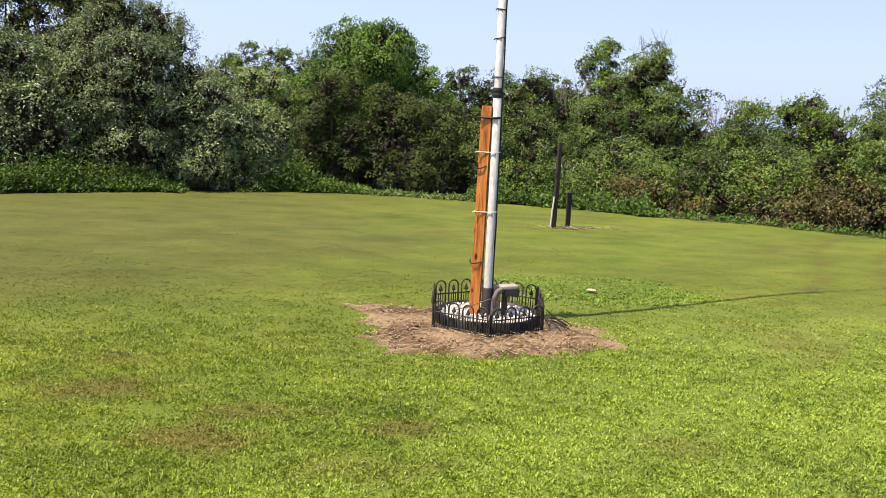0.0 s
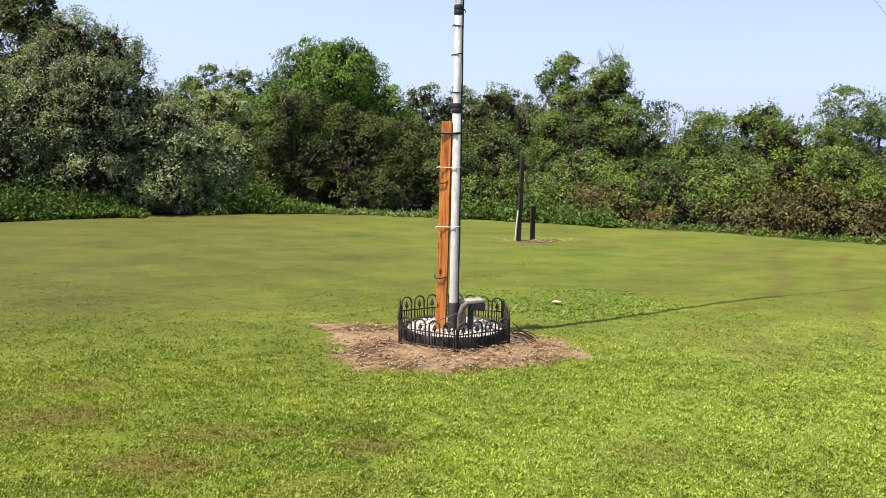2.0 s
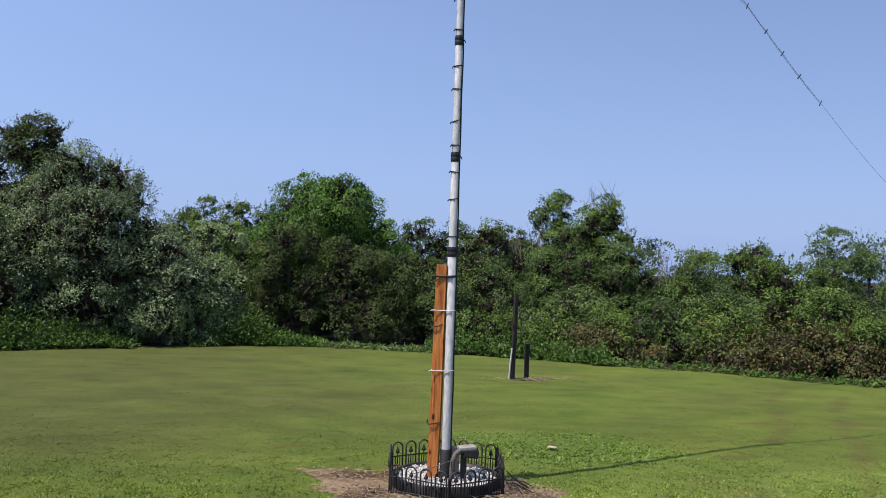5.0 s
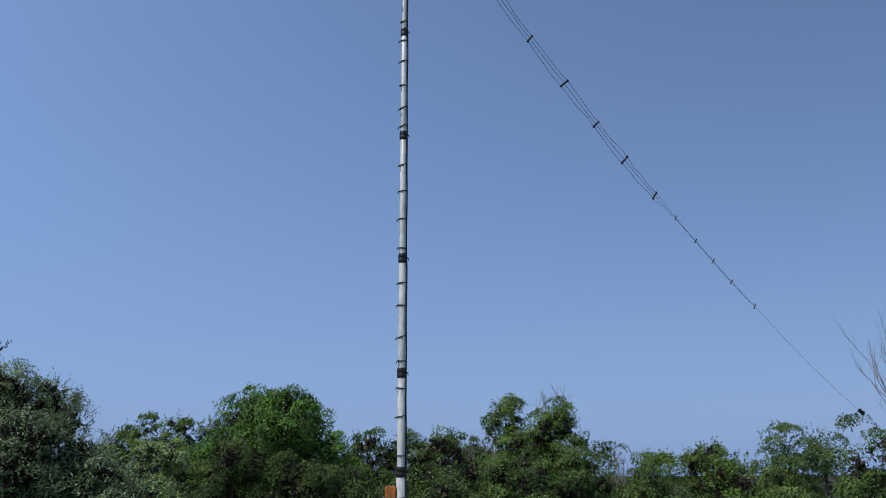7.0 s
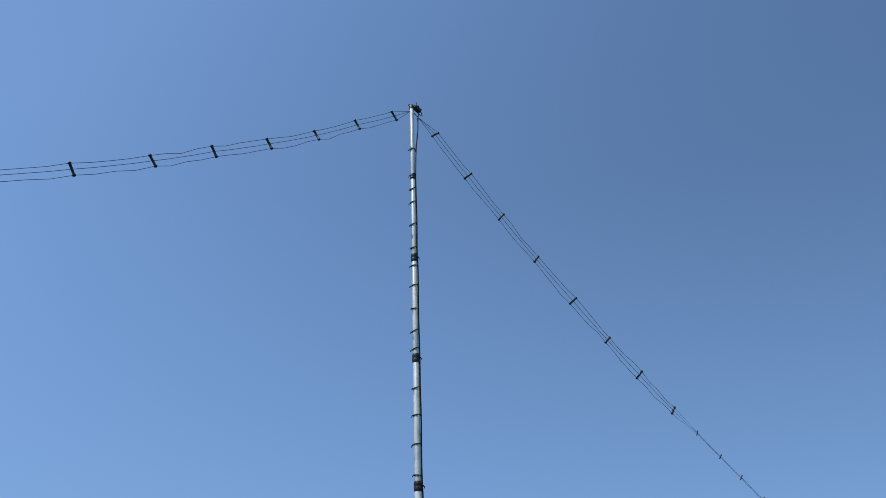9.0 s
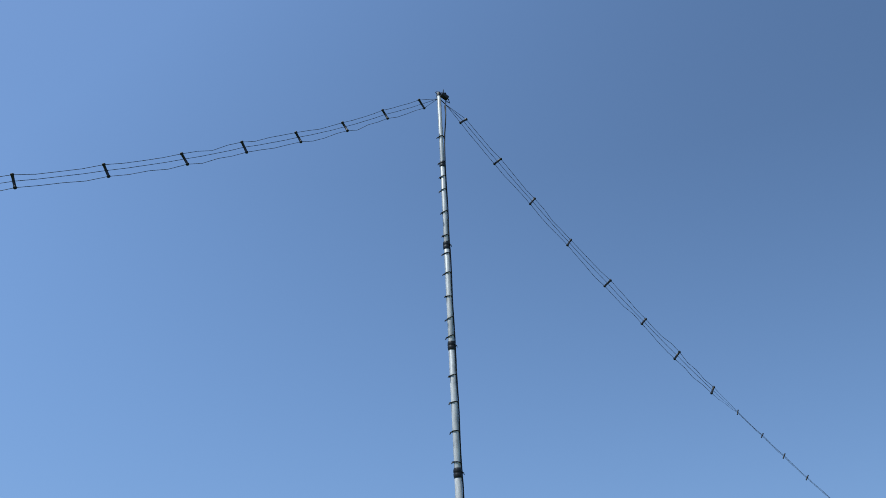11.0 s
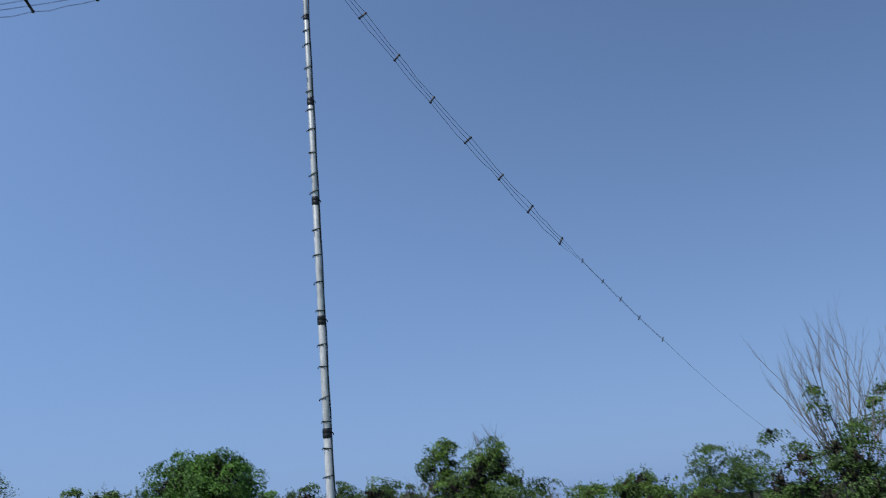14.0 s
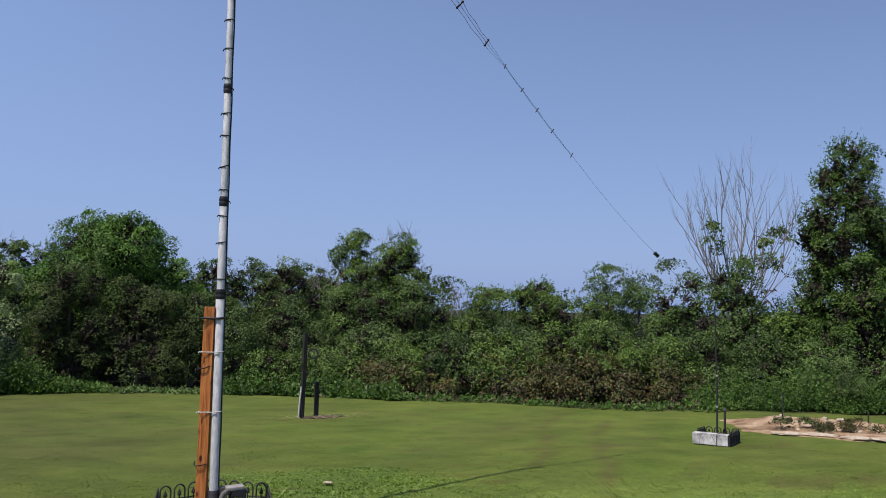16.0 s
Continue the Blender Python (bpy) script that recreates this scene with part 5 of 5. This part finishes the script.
def grow(rng, p, d, length, r, depth, runs, spread):
    """A bare limb that forks as it rises."""
    pts, q, dd = [p], p.copy(), d.copy()
    for i in range(4):
        dd = (dd + Vector((rng.gauss(0, 0.10), rng.gauss(0, 0.10), rng.uniform(0, 0.10)))).normalized()
        q = q + dd * length / 4
        pts.append(q.copy())
    runs.append((pts, [r * (1 - 0.13 * i) for i in range(5)]))
    if depth:
        for k in range(rng.choice((2, 3, 4))):
            at = pts[rng.choice((2, 3, 4, 4))]
            a = rng.uniform(0, 6.28)
            side = Vector((math.cos(a), math.sin(a) * 0.7, rng.uniform(-0.1, 0.3)))
            grow(rng, at, (dd + side * spread).normalized(), length * rng.uniform(0.6, 0.9), r * 0.55, depth - 1, runs, spread)


def sweep(rng, p, d, length, r, level, runs):
    """A bare limb that bends upward and carries finer ones."""
    pts, q, dd = [p.copy()], p.copy(), d.copy()
    for i in range(6):
        dd = (dd + Vector((rng.gauss(0, 0.07), rng.gauss(0, 0.07), 0.11))).normalized()
        q = q + dd * length / 6
        pts.append(q.copy())
        if level and i > 0:
            for k in range(1 if rng.random() < 0.7 else 2):
                a = rng.uniform(0, 6.28)
                side = Vector((math.cos(a), 0.6 * math.sin(a), rng.uniform(0.0, 0.3)))
                sweep(rng, q, (dd + side * rng.uniform(0.35, 0.7)).normalized(), length * rng.uniform(0.28, 0.5) * (1.15 - 0.09 * i), r * (0.62 - 0.06 * i), level - 1, runs)
    runs.append((pts, [r * (1 - 0.14 * i) for i in range(7)]))


def build_dead_tree():
    tree = empty("bare_tree", 13.55, 19.0, 0, "leafless grey tree with fine upswept twigs and a few green tufts", "tree")
    rng = random.Random(91)
    tubes("trunk", [([(0.25, 0, -0.05), (0.2, 0, 0.7), (0.1, 0, 1.3), (0.05, 0, 2.0)], [0.10, 0.085, 0.07, 0.04])], M_DEADWOOD, tree, 8)
    for i in range(13):
        lean = -1.0 + 2.0 * ((i * 5) % 13) / 12
        d = Vector((0.95 * lean, rng.uniform(-0.35, 0.35), 1.0)).normalized()
        runs = []
        sweep(rng, Vector((0.12, 0, 1.15 + 0.06 * i)), d, (3.75 - 0.55 * abs(lean)) * rng.uniform(0.85, 1.05), 0.024, 2, runs)
        tubes("limb", runs, M_DEADWOOD, tree, 4)
    lobes = [(-0.78, -0.2, 3.8, 0.17, 0.2, 0.50), (1.12, -0.2, 3.85, 0.36, 0.3, 0.22), (0.95, -0.2, 3.45, 0.25, 0.25, 0.36), (-0.1, -0.3, 3.05, 0.3, 0.25, 0.3), (-0.45, -0.2, 2.70, 0.35, 0.3, 0.3)]
    v, f, tint = crown_leaves(np.random.default_rng(92), lobes, 2600, 0.075, 0.25)
    fast_mesh("crown", v, f, L_GREEN, tree, tint)


build_dead_tree()


def grey_twigs(name, x, y, z, count, length, seed, label):
    rng = random.Random(seed)
    ob = empty(name, x, y, 0, label, "branches")
    for i in range(count):
        runs = []
        p = Vector((rng.uniform(-0.5, 0.5), rng.uniform(-0.3, 0.3), -0.2))
        grow(rng, p, Vector((rng.gauss(0, 0.2), rng.gauss(0, 0.15), 1)).normalized(), length * rng.uniform(0.6, 1.1), 0.012, 2, runs, 0.4)
        tubes("twig", runs, M_DEADWOOD, ob, 4).location = (0, 0, z)
    stem = tubes("stem", [([(0, 0, 0), (0, 0, z - 0.1)], 0.018)], M_DEADWOOD, ob, 5)


grey_twigs("bare_twigs", 4.4, 26.3, 2.25, 10, 0.55, 1, "bare grey twigs standing above the thicket")
grey_twigs("bare_twigs", 6.85, 27.6, 3.6, 11, 0.6, 2, "bare grey twigs rising behind a green tree")
grey_twigs("bare_twigs", 7.8, 23.0, 1.7, 8, 0.55, 3, "dead grey twigs by the leaning sapling")


# ---- low growth along the lawn's edge ----
def bramble(x, y, half, top, seed, mat=None, label="rust-tinged bramble thicket at the lawn edge"):
    build_tree("bramble", x, y, dome_lobes(R(seed), half, 0.6, top, 0.05, 10), mat or L_RUST, int(6500 * half * (0.5 + top)), 0.060, 0.34, label, "shrub", "brambles", seed, bark=M_STRAW, trunk=0.015, droop=0.35, inner=0.3)


bramble(4.45, 19.0, 0.75, 0.58, 101)
bramble(5.4, 18.8, 0.6, 0.50, 102)
bramble(7.0, 17.7, 0.75, 0.72, 103)
bramble(8.0, 17.2, 0.85, 0.82, 104)
bramble(8.55, 17.25, 0.7, 1.28, 118, L_GREEN, "green bramble shoots over rust-tinged ones")
bramble(6.6, 18.1, 0.5, 1.0, 119, L_GREEN, "green bramble shoots over rust-tinged ones")
bramble(9.1, 16.6, 0.85, 0.80, 105)
bramble(10.1, 16.4, 0.75, 0.72, 106)
bramble(6.05, 18.7, 0.80, 1.30, 107, L_DARK, "rounded green bush standing among brambles")
bramble(9.6, 17.6, 1.1, 1.5, 108, L_GREYGREEN, "tall grey-green bush behind the brambles")
bramble(7.4, 18.8, 0.9, 1.45, 109, L_GREYGREEN, "grey-green bush behind the brambles")
bramble(3.5, 19.6, 0.6, 0.95, 110, L_GREEN, "low green bush at the lawn edge")
bramble(2.3, 20.0, 0.6, 0.85, 111, L_GREEN, "low yellow-green bush behind the dark posts")
bramble(4.5, 20.4, 0.9, 1.35, 112, L_GREYGREEN, "grey-green bush above the rust-tinged brambles")
bramble(11.1, 16.5, 0.8, 1.35, 113, L_DARK, "leafy green bush behind the thin pole")
bramble(12.2, 16.2, 0.9, 1.45, 114, L_DARK, "leafy green bush behind the sandy bed")
bramble(13.5, 15.6, 0.9, 1.30, 115, L_DARK, "leafy green bush near the young pine")
bramble(14.8, 15.0, 0.9, 1.2, 116, L_DARK, "leafy green bush under the maple")
bramble(7.2, 17.95, 0.6, 1.18, 120, L_GREEN, "green bramble shoots over rust-tinged ones")
bramble(9.55, 16.95, 0.7, 1.32, 130, L_GREEN, "green bramble shoots over rust-tinged ones")
bramble(10.3, 16.8, 0.6, 1.2, 131, L_GREEN, "green bramble shoots over rust-tinged ones")
bramble(5.0, 19.3, 0.6, 0.9, 132, L_GREEN, "green bramble shoots over rust-tinged ones")
bramble(5.15, 19.9, 0.5, 0.75, 117, L_RUST)


def weed_strip(name, heights, back, count, mat, label, seed, leaf=0.095, slim=0.42, shift=0.0):
    """Tall soft weeds in uneven drifts; heights: how tall they stand along x."""
    rng = np.random.default_rng(seed)
    hx, hz = np.array(heights).T
    x = rng.uniform(hx[0], hx[-1], count)
    y = edge_y(x) + 0.02 + shift + 0.14 * wobble(x, x * 0.7, 1.9, seed) + back * rng.random(count) ** 1.2
    drift = 0.5 + 0.5 * wobble(x, y * 1.5, 1.1, seed)
    h = np.interp(x, hx, hz) * rng.uniform(0.35, 1.1, count) * (0.35 + 0.95 * drift) * np.clip((y - shift - edge_y(x)) / (0.35 * back) + 0.25, 0, 1)
    per = 11
    lean = unit(np.stack([rng.normal(0, 0.28, count), rng.normal(-0.12, 0.22, count), np.ones(count)], 1))
    i = np.repeat(np.arange(count), per)
    s = np.tile(np.linspace(0.1, 1, per), count)
    p = np.stack([x, y, np.zeros(count)], 1)[i] + lean[i] * (h[i] * s)[:, None] + rng.normal(size=(count * per, 3)) * 0.03
    d = unit(rng.normal(size=(count * per, 3)) * 0.8 + [0, -0.15, 0.4])
    size = leaf * rng.uniform(0.5, 1.6, count * per) * (1.1 - 0.4 * s)
    v, f = leaf_arrays(p, d, unit(rng.normal(size=(count * per, 3)) * 0.5 + [-0.3, -0.5, 0.8]), size, size * slim)
    v[:, 2] = np.maximum(v[:, 2], 0.005)
    tagged(fast_mesh(name, v, f, mat, None, {"tint": np.repeat(0.25 + 0.75 * rng.random(count), per * 3)}), label, "weeds", kind="stuff")


weed_strip("tall_weeds", [(-11.5, 0.80), (-7.2, 0.75), (-6.4, 0.60), (-5.7, 0.35), (-5.2, 0.10)], 1.4, 3600, L_WEED, "bright green tall weeds in front of the silvery shrubs", 121, 0.085)
weed_strip("tall_weeds", [(-4.1, 0.20), (-3.6, 0.85), (-3.0, 0.85), (-2.4, 0.42), (-1.7, 0.10), (-1.4, 0.04)], 1.2, 2100, L_WEED, "bright green tall weeds along the cedars", 122, 0.08)
weed_strip("tall_weeds", [(-1.4, 0.05), (1.1, 0.07)], 0.6, 220, L_DARK, "dark grass tufts under the cedars", 123, 0.08)
weed_strip("tall_weeds", [(1.0, 0.3), (1.6, 0.7), (2.6, 0.55), (3.4, 0.6), (4.6, 0.35)], 1.2, 1000, L_WEED, "uneven green weeds at the lawn edge", 124)
weed_strip("tall_weeds", [(4.4, 0.16), (6.0, 0.20), (7.5, 0.12), (9.0, 0.14), (10.4, 0.25)], 0.45, 230, L_WEED, "short green weeds in front of the brambles", 125, 0.08)
weed_strip("tall_weeds", [(10.2, 0.4), (12.0, 0.85), (17.0, 0.95)], 1.5, 5600, L_WEED, "green weeds behind the sandy bed", 126, 0.065, 0.42, 0.35)
weed_strip("dry_stalks", [(1.0, 0.5), (4.0, 0.7), (10.5, 0.5)], 0.9, 80, M_STRAW, "dry tan stalks among the edge weeds", 127, 0.10, 0.05)


def far_woods():
    rng = np.random.default_rng(140)
    lobes = []
    for i in range(46):
        a = -1.05 + 2.1 * i / 45
        d = 33 + 2.5 * math.sin(i * 1.7)
        h = 2.75 + 0.3 * math.sin(i * 2.3) + (0.9 if a > 0.5 else 0)
        lobes.append((d * math.sin(a), d * math.cos(a) - 1, h * 0.45, 1.6, 1.0, h * 0.55))
    v, f, tint = crown_leaves(rng, lobes, 52000, 0.12, 0.5)
    # same added shade fill behind the far leaves
    v2, f2 = shade_twigs(rng, lobes, 9000)
    tagged(fast_mesh("woods_shade_fill", v2, f2, M_SHADE_TWIG), "dark twig fill standing for shade inside the far woods", "woods", kind="stuff")
    tagged(fast_mesh("far_woods", v, f, L_DARK, None, tint), "dark continuous woods far behind the nearer trees", "woods", kind="stuff")


far_woods()

# ---- the sandy bed's stones and plants ----


def bed_at(u, v):
    return 12.43 + 0.8 * u + 0.6 * v, 11.24 - 0.6 * u + 0.8 * v


for i in range(14):
    u = -2.8 + 0.5 * i
    x, y = bed_at(u, -1.40 + 0.06 * math.sin(i * 1.9))
    ob = rock("edge_stone", x, y, 0.03, 0.27 + 0.04 * math.sin(i * 2.7), 0.10 + 0.02 * math.sin(i), 0.035, M_STONE, "pale flat edging stone along the sandy bed", i * 0.37 + 1)
    ob["group"] = "edging stones"
    ob.rotation_euler = (0, 0, radians(-37) + 0.12 * math.sin(i * 3.3))
BED_PLANTS = ((L_CEDAR, "low dark green plant growing in sandy soil"), (L_RUST, "low reddish plant growing in sandy soil"), (L_GREEN, "low green plant growing in sandy soil"))
for i in range(26):
    rng = random.Random(400 + i)
    u, v = -2.8 + 0.24 * i + rng.uniform(-0.1, 0.1), -0.85 + rng.uniform(-0.22, 0.35)
    x, y = bed_at(u, v)
    half, h = rng.uniform(0.10, 0.20), rng.uniform(0.09, 0.17)
    mat, what = BED_PLANTS[rng.choice((0, 0, 1)) if i < 10 else rng.choice((0, 1, 1))]
    lob = [(0.8 * half * math.cos(k * 2.2 + i), 0.5 * half * math.sin(k * 2.2 + i), 0.05 + h * rng.uniform(0.3, 0.6), half * 0.45, half * 0.4, h * 0.4) for k in range(6)]
    build_tree("bed_plant", x, y, lob, mat, 1100, 0.030, 0.10, what, "plant", "bed plants", 150 + i, bark=M_STRAW, trunk=0.006, inner=0.2, up=0.7)
for i in range(60):
    rng = random.Random(300 + i)
    u, v = rng.uniform(-3.0, 3.2), rng.uniform(-1.0, 0.15)
    x, y = bed_at(u, v)
    ob = rock("rock", x, y, 0.05 + 0.02 * (v + 1.2) + 0.06 * min(max((v + 0.45) / 0.6, 0), 1), rng.uniform(0.03, 0.085), rng.uniform(0.025, 0.06), rng.uniform(0.015, 0.04), M_STONE, "pale rough rock lying in the sandy bed", i + 0.5)
    ob["group"] = "bed rocks"
st = empty("garden_stake", 10.2, 12.95, 0, "thin dark stake standing in the sandy bed", "stake")
tubes("shaft", [([(0, 0, -0.05), (0.01, 0, 0.25), (0.015, 0, 0.52)], 0.012)], M_FADED, st, 6)
st2 = empty("garden_stake", 11.25, 12.1, 0, "short dark stake standing in the sandy bed", "stake")
tubes("shaft", [([(0, 0, -0.05), (0, 0, 0.28)], 0.015)], M_FADED, st2, 6)
